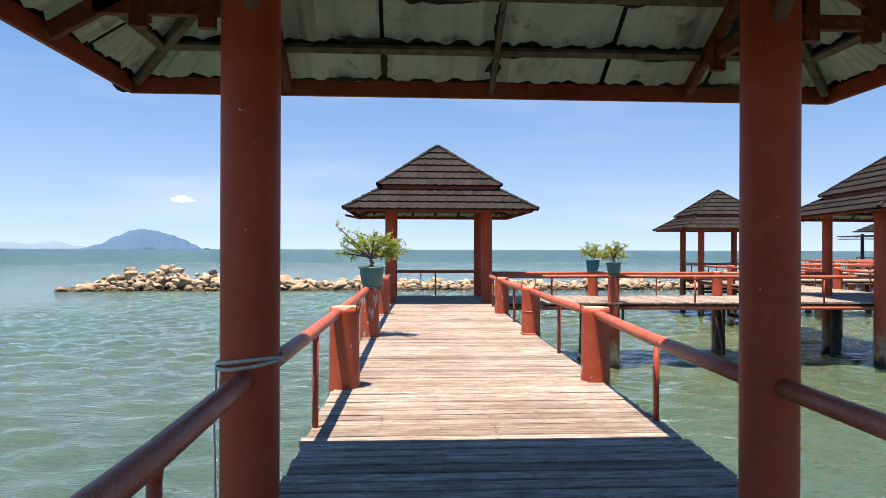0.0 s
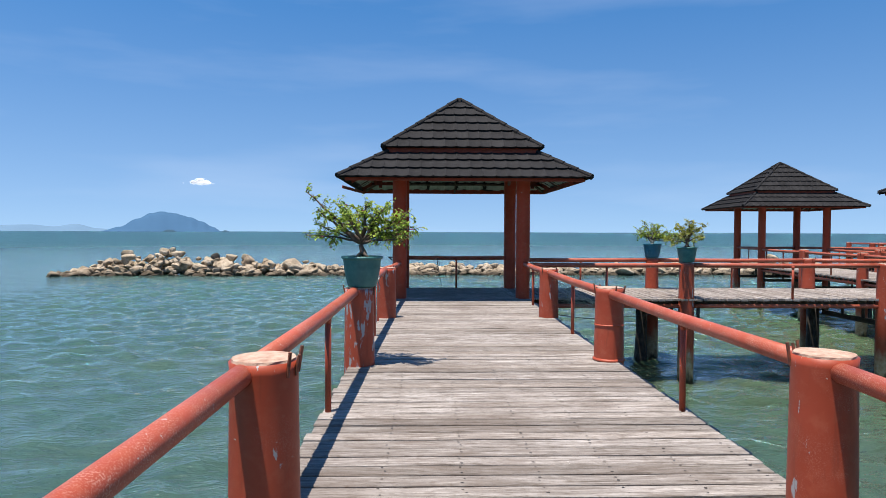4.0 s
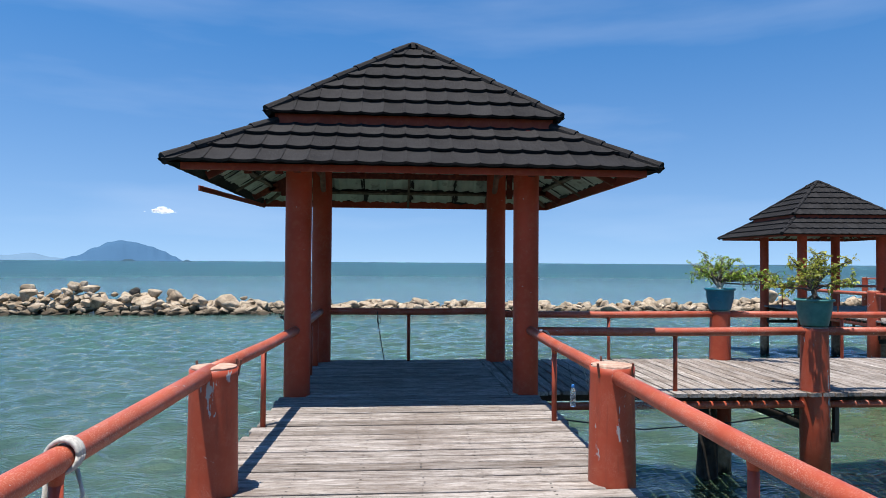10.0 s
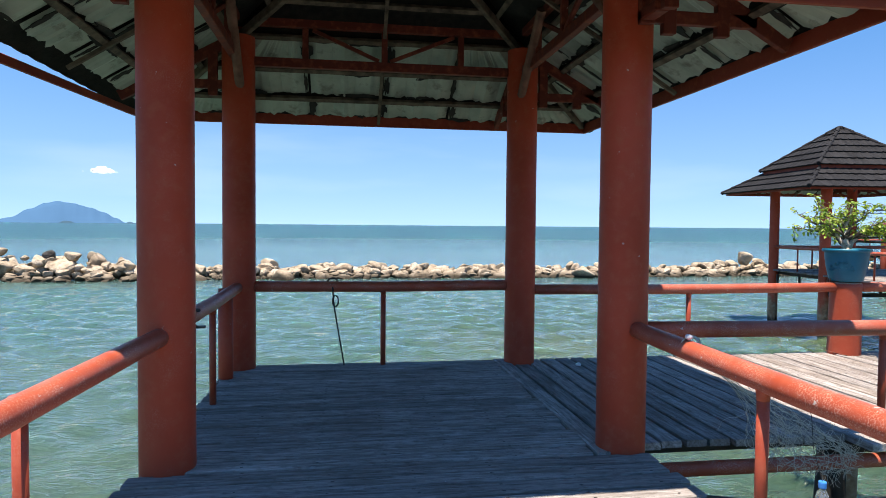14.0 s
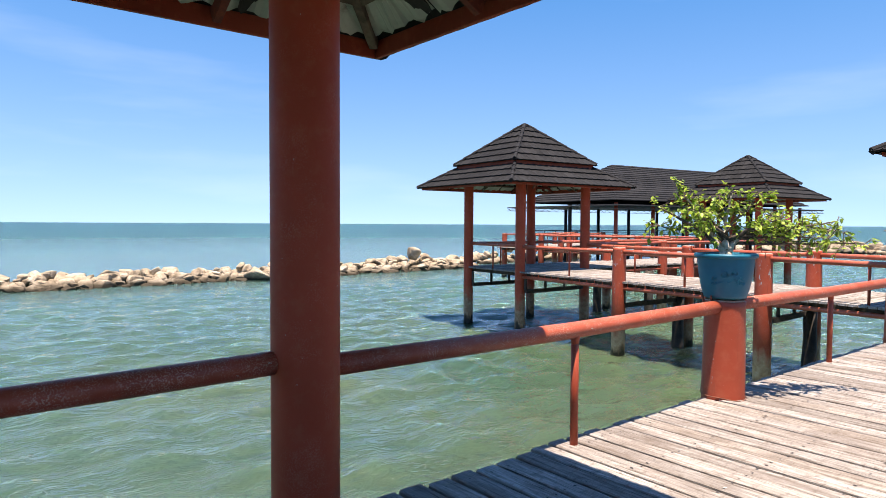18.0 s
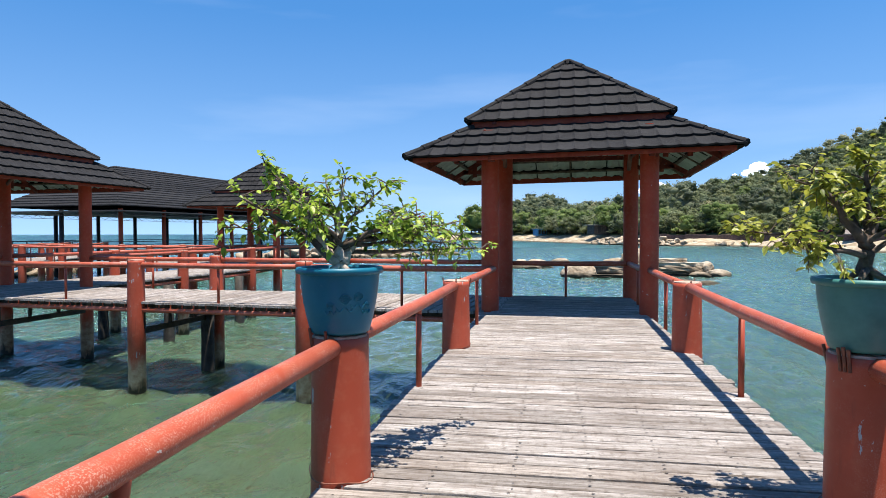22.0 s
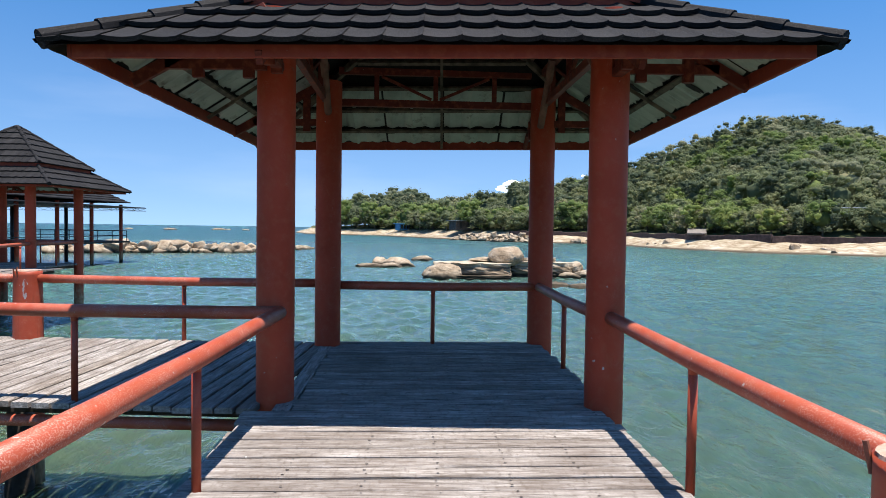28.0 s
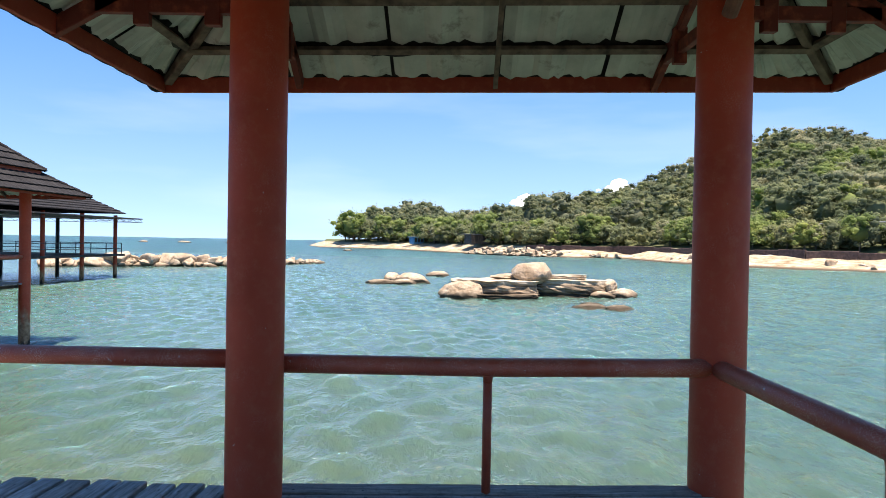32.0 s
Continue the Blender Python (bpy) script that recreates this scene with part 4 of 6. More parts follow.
railing(W1R, [(2.22, 6.88), (2.23, 10.74), (2.24, 14.91), (2.28, 18.69)], CHIPPED, True)
W2L = [at(B_M, PW, PD), (6.28, 22.85), (10.64, 22.80), at(C_M, -CW, -CD)]
W2R = [at(B_M, PW, -PD), (6.12, 20.11), (10.78, 20.01), at(C_M, CW, -CD)]
for k, (x, y) in enumerate(W2L[1:3] + W2R[1:3]):
    stump(pose(x, y, 0, 0, 0, 55 * k), 0.83, seed=30 + k)
railing(W2L, [(4.29, 22.83), (8.51, 22.84), (12.61, 22.76)], CHIPPED, True, 0.775)
railing(W2R, [(4.25, 20.15), (8.58, 20.0), (12.57, 19.95)], CHIPPED, True, 0.775)
W3L = [at(C_M, -CW, -CD), (14.68, 26.4), (14.98, 30.25), at(D_M, -PW, -PD)]
W3R = [at(C_M, -CW, CD), (17.58, 26.55), (17.85, 30.0), at(D_M, PW, -PD)]
for k, (x, y) in enumerate(W3L[1:3] + W3R[1:3]):
    stump(pose(x, y, 0, 0, 0, 75 * k), seed=40 + k)
railing(W3L, [(14.52, 24.4), (14.83, 28.3), (15.2, 32.1)], "orange-red pipe railing along the walkway to the next gazebo", True, 0.77, 14)
railing(W3R, [(17.42, 24.5), (17.7, 28.2), (18.05, 31.9)], "orange-red pipe railing along the walkway to the next gazebo", True, 0.77, 14)


def gaz_rails(m, sides, label, height=None, pw=PW, pd=PD):
    """Rails between the pillars of a gazebo; sides name those that are closed."""
    c = {"fl": (-pw, -pd), "fr": (pw, -pd), "bl": (-pw, pd), "br": (pw, pd)}
    for a, b in sides:
        pa, pb = c[a], c[b]
        mid = ((pa[0] + pb[0]) / 2, (pa[1] + pb[1]) / 2)
        railing([at(m, *pa), at(m, *pb)], [at(m, *mid)], label, False, height)


SHADED = "dark red pipe railing in the gazebo's shade"
gaz_rails(A_M, (("fl", "bl"),), SHADED, 0.87, 1.475)
gaz_rails(A_M, (("fr", "br"),), SHADED, 0.81, 1.475)
gaz_rails(B_M, (("fl", "bl"), ("bl", "br")), SHADED, 0.825)
gaz_rails(C_M, (("bl", "br"), ("fr", "br")), SHADED, 0.75, CW, CD)
gaz_rails(D_M, (("fl", "bl"), ("bl", "br")), SHADED)
gaz_rails(E_M, (("bl", "br"), ("fr", "br")), SHADED)
bm = bmesh.new()
ex, ey = at(B_M, -PW - 0.06, PD - 0.42)
tube(bm, (ex, ey, -0.4), (ex, ey, 0.845), 0.068, seg=20)
tagged(part("pipe_post", bm, PILLAR, None, smooth=True), "short red pipe post beside the gazebo pillar, carrying the rail", "post")
# fourth walkway
W4L = [at(D_M, PW, PD)] + [at(D_M, PW + d, PD) for d in (4.2, 8.6)] + [at(E_M, -PW, -PD)]
W4R = [at(D_M, PW, -PD)] + [at(D_M, PW + d, -PD) for d in (4.2, 8.6)] + [at(E_M, PW, -PD)]
for k, (x, y) in enumerate(W4L[1:3] + W4R[1:3]):
    stump(pose(x, y, 0), seed=50 + k)
railing(W4L, [at(D_M, PW + d, PD) for d in (2.1, 6.4, 10.6)], "orange-red pipe railing of the far walkway", True)
railing(W4R, [at(D_M, PW + d, -PD) for d in (2.1, 6.4, 10.6)], "orange-red pipe railing of the far walkway", True)
for k, (x, y) in enumerate(((5.9, 22.55), (10.6, 22.5), (17.3, 26.5), (17.4, 30.0), (21.5, 36.0), (25.9, 36.0), (21.4, 33.6), (25.7, 33.4), (2.2, 22.2), (14.5, 22.2))):
    dark_pile_at(x, y, seed=k)
for a, b in (((14.8, 26.5), (17.5, 26.6)), ((15.0, 30.1), (17.7, 30.0)), ((15.4, 34.0), (18.0, 33.9)), ((15.6, 36.7), (18.1, 36.6)), ((21.4, 33.6), (21.6, 36.2)), ((6.4, 20.1), (6.4, 22.5)), ((10.9, 20.1), (10.9, 22.5))):
    girder(a, b)


# ---- rocks ----
@functools.lru_cache(None)
def rock_mesh(kind, mat_name="breakwater_rock", level=3):
    """An angular boulder about one metre across."""
    rng = random.Random(kind * 13 + 5)
    bm = bmesh.new()
    bmesh.ops.create_icosphere(bm, subdivisions=level, radius=0.5)
    planes = []
    for _ in range(12):
        d = Vector((rng.gauss(0, 1), rng.gauss(0, 1), rng.gauss(0, 0.8))).normalized()
        planes.append((d, rng.uniform(0.22, 0.4)))
    sx, sy, sz = rng.uniform(1.0, 1.5), rng.uniform(0.8, 1.15), rng.uniform(0.65, 0.9)
    off = Vector((rng.uniform(0, 50), rng.uniform(0, 50), rng.uniform(0, 50)))
    for v in bm.verts:
        co = v.co.copy()
        for d, k in planes:
            over = co.dot(d) - k
            if over > 0:
                co -= d * over * 0.92
        co *= 1 + 0.1 * noise.noise(co * 3 + off) + 0.05 * noise.noise(co * 8 + off)
        v.co = Vector((co.x * sx, co.y * sy, co.z * sz))
    return to_mesh("rock", bm, ROCK if mat_name == "breakwater_rock" else GRANITE, True)


def rock_m(x, y, z, s, rng, flat=1.0):
    return Matrix.Translation((x, y, z)) @ Euler((rng.uniform(-0.4, 0.4), rng.uniform(-0.4, 0.4), rng.uniform(0, 6.3))).to_matrix().to_4x4() @ Matrix.Diagonal((s, s, s * flat, 1))


def mound(line, u):
    """Point at the share u of a polyline of (x, y, top)."""
    seg = [math.dist(a[:2], b[:2]) for a, b in zip(line, line[1:])]
    d = u * sum(seg)
    for (a, b), l in zip(zip(line, line[1:]), seg):
        if d <= l or (a, b) == (line[-2], line[-1]):
            k = min(1, d / l)
            return [p + (q - p) * k for p, q in zip(a, b)] + [(b[0] - a[0]) / l, (b[1] - a[1]) / l]
        d -= l


def breakwater(line, count, rest, width, label, seed, size=(0.6, 1.25), mat="breakwater_rock"):
    """A bank of boulders along a line: count single rocks on the near face, the rest joined."""
    rng = random.Random(seed)
    x0, y0 = line[0][0], line[0][1]
    w = empty("breakwater", Matrix.Translation((x0, y0, 0)), label, "breakwater")
    verts, faces = [], []
    for i in range(count + rest):
        u = rng.random()
        x, y, top, dx, dy = mound(line, u)
        t = rng.random() ** 0.8
        side = (1 - t) if i < count else rng.uniform(-1, 0.92)
        nx, ny = dy, -dx
        px, py = x + nx * width * side, y + ny * width * side
        h = SEA_Z - 0.1 + (top - SEA_Z) * (1 - abs(side)) * (rng.uniform(0.55, 1.0) if i < count else rng.uniform(0.1, 0.75))
        s = rng.uniform(*size)
        lot = rng.random() if i < count else 0.3
        if lot > 0.6:
            h = SEA_Z + (h - SEA_Z) * 0.78
        s *= 1.8 if lot < 0.08 else 0.7 if lot > 0.6 else 1.0
        m = rock_m(px - x0, py - y0, h, s, rng, rng.uniform(0.75, 1.0))
        me = rock_mesh(rng.randrange(10), mat, 3 if i < count else 2)
        if i < count:
            put("rock", me, w, m)
        else:
            k = len(verts)
            verts += [tuple(m @ v.co) for v in me.vertices]
            faces += [tuple(k + q for q in p.vertices) for p in me.polygons]
    if rest:
        o = put("rock_core", link_mesh("rock_core", verts, faces, ROCK if mat == "breakwater_rock" else GRANITE), w)
        o["kind"] = "stuff"
    return w


def boulder(x, y, z, size, label, seed, yaw=0.0, mat=None, level=3, rough=0.12, cuts=8):
    """One large weathered boulder of a given size."""
    rng = random.Random(seed)
    bm = bmesh.new()
    bmesh.ops.create_icosphere(bm, subdivisions=level + 1, radius=0.5)
    planes = [(Vector((rng.gauss(0, 1), rng.gauss(0, 1), rng.gauss(0, 1))).normalized(), rng.uniform(0.33, 0.46)) for _ in range(cuts)]
    off = Vector((seed * 3.7, seed * 1.3, 0))
    for v in bm.verts:
        co = v.co.copy()
        for d, k in planes:
            over = co.dot(d) - k
            if over > 0:
                co -= d * over * 0.85
        co *= 1 + rough * noise.noise(co * 4 + off) + rough * 0.5 * noise.noise(co * 10 + off)
        v.co = Vector((co.x * size[0], co.y * size[1], co.z * size[2]))
    o = put("boulder", to_mesh("boulder", bm, mat or GRANITE, False))
    o.matrix_world = pose(x, y, z, 0, 0, yaw)
    return tagged(o, label, "rock", "rocks of the islet")


breakwater([(-28.8, 56.7, -1.9), (-27.0, 57.0, -1.3), (-24.5, 57.5, 0.2), (-20.5, 58.0, 1.0), (-17.0, 57.8, 0.0), (-11, 58, -0.7), (-3, 59, -0.95),
            (6, 59.3, -1.05), (15, 59.3, -1.05), (24, 59.5, -0.95), (30, 59.8, -0.55), (34.5, 60.2, -1.3)], 298, 1300, 2.4,
           "long low breakwater of pale angular boulders in the sea", 3, (0.48, 1.1))
boulder(-16.8, 57.4, -0.55, (0.75, 0.7, 0.75), "small dark stone lying on the breakwater", 61, mat=PILE)
breakwater([(38, 63, -1.0), (46, 64, -0.6), (54, 64, -0.6)], 40, 60, 2.2, "breakwater of pale boulders behind the pavilion", 8)
breakwater([(86, 64, -0.9), (90, 56.5, -0.6), (92, 49.5, -0.5), (94, 43.5, -0.8), (95, 41, -1.5)], 110, 60, 2.4, "far breakwater of rounded pale boulders", 4, (0.9, 2.0), "granite")
breakwater([(100, 42, -1.6), (105, 39.6, -1.2), (110, 37.5, -1.7)], 30, 10, 1.6, "low far reef of dark rocks", 6, (0.7, 1.5))


def slab(x, y, z, size, label, seed, yaw=0.0):
    """A flat-topped slab of layered granite with broken sides."""
    rng = random.Random(seed)
    bm = bmesh.new()
    bmesh.ops.create_cube(bm, size=1.0)
    bmesh.ops.subdivide_edges(bm, edges=bm.edges[:], cuts=11, use_grid_fill=True)
    off = Vector((seed * 2.3, seed * 4.1, 0))
    for v in bm.verts:
        co = v.co
        ang = math.atan2(co.y, co.x)
        r = max(abs(co.x), abs(co.y))
        k = 1 - 0.22 * (math.hypot(co.x, co.y) / max(1e-6, r) - 1) * 2.4
        k *= 1 + 0.16 * noise.noise(Vector((math.cos(ang) * 2, math.sin(ang) * 2, 0)) + off)
        layer = math.floor((co.z + 0.5) * 4.2 + 0.6 * noise.noise(Vector((ang, 0, 3)) + off))
        if r > 0.45:
            k *= 1 - 0.035 * (layer % 2) + 0.07 * noise.noise(co * 9 + off)
        dz = 0.05 * noise.noise(Vector((co.x * 5, co.y * 5, 0)) + off) if co.z > 0.4 else 0.0
        v.co = Vector((co.x * k * size[0], co.y * k * size[1], (co.z + dz) * size[2]))
    o = put("rock_slab", to_mesh("rock_slab", bm, SLABROCK, False))
    o.matrix_world = pose(x, y, z, rng.uniform(-2, 2), rng.uniform(-2, 2), yaw)
    return tagged(o, label, "rock", "rocks of the islet")


def slab_mat():
    m = Mat("layered_granite", rough=0.9, spec=0.2)
    v = m.coords(source="World")
    c = m.ramp(m.noise(v, 0.9, 7, 0.6), (0.3, (0.2296, 0.1763, 0.1148)), (0.5, (0.3772, 0.3157, 0.2296)), (0.72, (0.5084, 0.451, 0.3608)))
    bed = m.noise(m.coords((0.35, 0.35, 5.0), "World"), 1.6, 6, 0.6)
    low = m.ramp(bed, (0.36, (0.05, 0.037, 0.025)), (0.52, (0.2, 0.155, 0.105)), (0.7, (0.37, 0.3, 0.215)))
    zz = m.math("ADD", m.axis(v, 2), m.math("MULTIPLY", m.math("SUBTRACT", m.noise(v, 0.8, 4), 0.5), 0.5))
    c = m.mix(m.step(zz, -1.0, -1.2), c, low)
    c = m.mix(m.step(zz, -1.6, -1.75), c, (0.0246, 0.02132, 0.01476))
    m.color(c)
    m.bump(bed, 0.5, 0.1)
    return m.m


SLABROCK = slab_mat()
# islet of flat granite slabs with one round boulder
slab(55.7, 17.1, -1.7, (5.6, 5.3, 1.5), "flat pale granite slab with a brown eroded side", 5, 4)
slab(57.0, 11.9, -1.66, (4.6, 5.6, 1.5), "flat pale granite slab with a dark eroded side", 6, -8)
slab(53.3, 16.9, -1.86, (1.7, 4.6, 0.34), "low wet ledge at the foot of the granite slab", 7, 3)
slab(57.0, 12.6, -0.78, (2.4, 3.6, 0.3), "thin pale granite sheet lying on the slab", 8, 5)
boulder(53.7, 19.3, -1.76, (2.6, 3.3, 1.75), "low rounded tan granite boulder at the islet's edge", 3, rough=0.08)
boulder(56.0, 14.6, -0.42, (2.5, 2.75, 1.7), "big round white granite boulder sitting on the slab", 9, rough=0.07, cuts=14)
boulder(57.0, 16.2, -0.82, (1.8, 2.2, 0.45), "low tan boulder lying on the slab", 10)
boulder(55.8, 9.5, -1.3, (1.3, 1.1, 1.0), "small pale boulder at the slab's end", 15)
boulder(55.2, 8.9, -1.78, (1.5, 2.2, 0.85), "small brown rock at the slab's foot", 11)
boulder(54.9, 10.2, -1.9, (1.6, 1.8, 0.7), "small brown rock awash at the slab's foot", 12)
boulder(47.9, 12.7, -2.0, (1.5, 2.2, 0.55), "flat tan rock awash near the islet", 13)
boulder(47.5, 11.3, -2.0, (1.3, 1.7, 0.6), "flat tan rock awash near the islet", 14)
boulder(49.6, 12.3, -2.05, (1.4, 1.6, 0.5), "flat tan rock awash near the islet", 16)
for k, (x, y, sx, sy, sz) in enumerate(((67.6, 23.1, 2.0, 3.0, 1.5), (68.3, 24.6, 1.4, 1.7, 1.6), (65.4, 25.2, 1.6, 2.6, 0.75), (65.2, 23.4, 1.4, 2.2, 0.7), (66.6, 22.2, 1.3, 1.9, 0.95), (77.6, 20.4, 1.8, 2.4, 0.95))):
    boulder(x, y, -1.9, (sx, sy, sz), "low tan rock awash beyond the islet", 20 + k)
# pale rocks far out near the horizon
for k, (deg, d, w) in enumerate(((20.4, 470, 9), (16.6, 500, 10), (15.9, 500, 5), (14.4, 480, 6), (13.1, 490, 4), (23.5, 480, 7), (6.9, 210, 3))):
    x, y = 13.0 + d * math.cos(radians(deg)), 21.6 + d * math.sin(radians(deg))
    boulder(x, y, -1.9, (w * 0.7, w, w * 0.3), "low pale rock far out at sea", 40 + k)


# ---- headland, hill and woods ----
def polar(deg, d):
    """A point by bearing from the second walkway, east being 0, and distance."""
    return (10.0 + d * math.cos(radians(deg)), 21.5 + d * math.sin(radians(deg)))


SHORE = [polar(*p) for p in ((9.0, 560), (10.0, 440), (10.2, 360), (9.4, 308), (6.6, 292), (3.3, 276), (-0.2, 232), (-4.7, 194), (-8.5, 176), (-12.5, 170), (-16.7, 168), (-20.6, 138), (-24.6, 127), (-28, 120), (-33, 118), (-42, 118), (-55, 112), (-68, 110), (-80, 110), (-88, 180))]


# height of the ridge by bearing
HILL = [(12, 4.0), (-4, 7.0), (-11, 6.0), (-14.5, 10.5), (-17, 13.5), (-19.5, 18.0), (-22.4, 22.0), (-27, 29.0), (-29, 31.5), (-31.5, 31.0), (-34, 30.0), (-38, 24.0), (-46, 16.0), (-62, 7.0)]


def inland(x, y):
    """Distance behind the shoreline, negative over water."""
    best = 1e9
    sign = -1
    for (ax, ay), (bx, by) in zip(SHORE, SHORE[1:]):
        dx, dy = bx - ax, by - ay
        k = max(0.0, min(1.0, ((x - ax) * dx + (y - ay) * dy) / (dx * dx + dy * dy)))
        d = math.hypot(x - ax - k * dx, y - ay - k * dy)
        if d < best:
            best = d
            sign = 1 if (dx * (y - ay) - dy * (x - ax)) > 0 else -1
    return best * sign


def land_z(x, y):
    d = inland(x, y)
    if d < -6:
        return -3.5
    rough = noise.noise(Vector((x * 0.1, y * 0.1, 3))) * 0.9 + noise.noise(Vector((x * 0.33, y * 0.33, 7))) * 0.6
    beach = -2.3 + 2.4 * min(1.0, max(0.0, (d + 2) / 9)) + rough * (0.65 if d < 7 else 0.3)
    if d < 1:
        beach -= (1 - d) * 0.4
    bearing = math.degrees(math.atan2(y - 21.5, x - 10.0))
    hill = HILL[0][1]
    for (a, ha), (b, hb) in zip(HILL, HILL[1:]):
        if b <= bearing <= a:
            k = (a - bearing) / (a - b)
            hill = ha + (hb - ha) * k * k * (3 - 2 * k)
    if bearing < HILL[-1][0]:
        hill = HILL[-1][1]
    hill *= 1 + 0.16 * noise.noise(Vector((x * 0.03, y * 0.03, 11)))
    step = 1.2 * min(1.0, max(0.0, (d - 7.2) / 3))
    rise = min(1.0, max(0.0, (d - 12) / 98))
    if bearing < -9:
        r = math.hypot(x - 10.0, y - 21.5)
        rise = min(1.0, max(0.0, (d - 12) / max(20.0, d - 12 + 222 - r)))
    return beach + step + hill * rise


def land_mat():
    m = Mat("pale_shore_granite", rough=0.9, spec=0.2)
    v = m.coords(source="World")
    c = m.ramp(m.noise(v, 0.35, 7, 0.6), (0.3, (0.2296, 0.1804, 0.1148)), (0.5, (0.3772, 0.328, 0.2378)), (0.7, (0.492, 0.4469, 0.3567)))
    crack = m.ramp(m.noise(m.coords((0.3, 0.3, 3), "World"), 0.9, 6), (0.42, (1, 1, 1)), (0.5, (0.62, 0.55, 0.48)), (0.58, (1, 1, 1)))
    c = m.mix(1.0, c, crack, "MULTIPLY")
    zz = m.axis(v, 2)
    c = m.mix(m.step(zz, -1.5, -1.8), c, (0.0656, 0.0492, 0.0328))
    c = m.mix(m.step(m.math("ADD", zz, m.noise(v, 0.3, 4)), 1.05, 1.4), c, (0.075, 0.09, 0.04))
    m.color(c)
    m.bump(m.noise(v, 0.9, 7), 0.8, 0.3)
    return m.m


LAND = land_mat()
nb, nd = 150, 90
gv, gf = [], []
for j in range(nd):
    for i in range(nb):
        deg = 11.3 - 95 * i / (nb - 1)
        near = 96 if deg < -20 else 96 + (deg + 20) * 6
        x, y = polar(deg, near + 330 * (j / (nd - 1)) ** 1.7)
        gv.append((x, y, land_z(x, y)))
for j in range(nd - 1):
    for i in range(nb - 1):
        a = j * nb + i
        gf.append((a, a + nb, a + nb + 1, a + 1))
tagged(put("ground_headland", link_mesh("ground_headland", gv, gf, LAND, True)), "wooded headland with a pale granite shore", "ground", kind="structure")


def leaf_mat(name, dark, light):
    m = Mat(name, rough=0.85, spec=0.08)
    v = m.coords(source="World")
    c = m.ramp(m.geo.outputs["Random Per Island"], (0.0, dark), (0.6, tuple((a + b) / 2 for a, b in zip(dark, light))), (1.0, light))
    tone = m.ramp(m.noise(v, 0.1, 5), (0.32, (0.62, 0.68, 0.66)), (0.5, (0.97, 1.0, 0.94)), (0.7, (1.35, 1.22, 1.05)))
    c = m.mix(1.0, c, tone, "MULTIPLY")
    m.color(c)
    tr = m.t.nodes.new("ShaderNodeBsdfTranslucent")
    m.t.links.new(c, tr.inputs["Color"])
    mx = m.t.nodes.new("ShaderNodeMixShader")
    mx.inputs[0].default_value = 0.6
    m.t.links.new(m.b.outputs[0], mx.inputs[1])
    m.t.links.new(tr.outputs[0], mx.inputs[2])
    m.t.links.new(mx.outputs[0], m.t.nodes["Material Output"].inputs["Surface"])
    return m.m


# canopy greens with extra blue mixed in to stand for haze over the hill
HAZED_WOODS = [leaf_mat("deep_green_canopy", (0.109, 0.144, 0.100), (0.162, 0.196, 0.131)),
         leaf_mat("mid_green_canopy", (0.173, 0.208, 0.124), (0.259, 0.292, 0.174)),
         leaf_mat("olive_canopy", (0.231, 0.254, 0.173), (0.316, 0.330, 0.229)),
         leaf_mat("bright_green_canopy", (0.173, 0.242, 0.088), (0.278, 0.345, 0.143))]
BARK = plain("grey_bark", (0.0738, 0.0574, 0.041), (0.164, 0.1312, 0.0984), 3, 0.9)


bm = bmesh.new()
bmesh.ops.create_icosphere(bm, subdivisions=1, radius=1.0)
bm.verts.ensure_lookup_table()
ICO = [v.co.copy() for v in bm.verts]
ICO_F = [tuple(v.index for v in f.verts) for f in bm.faces]
bm.free()


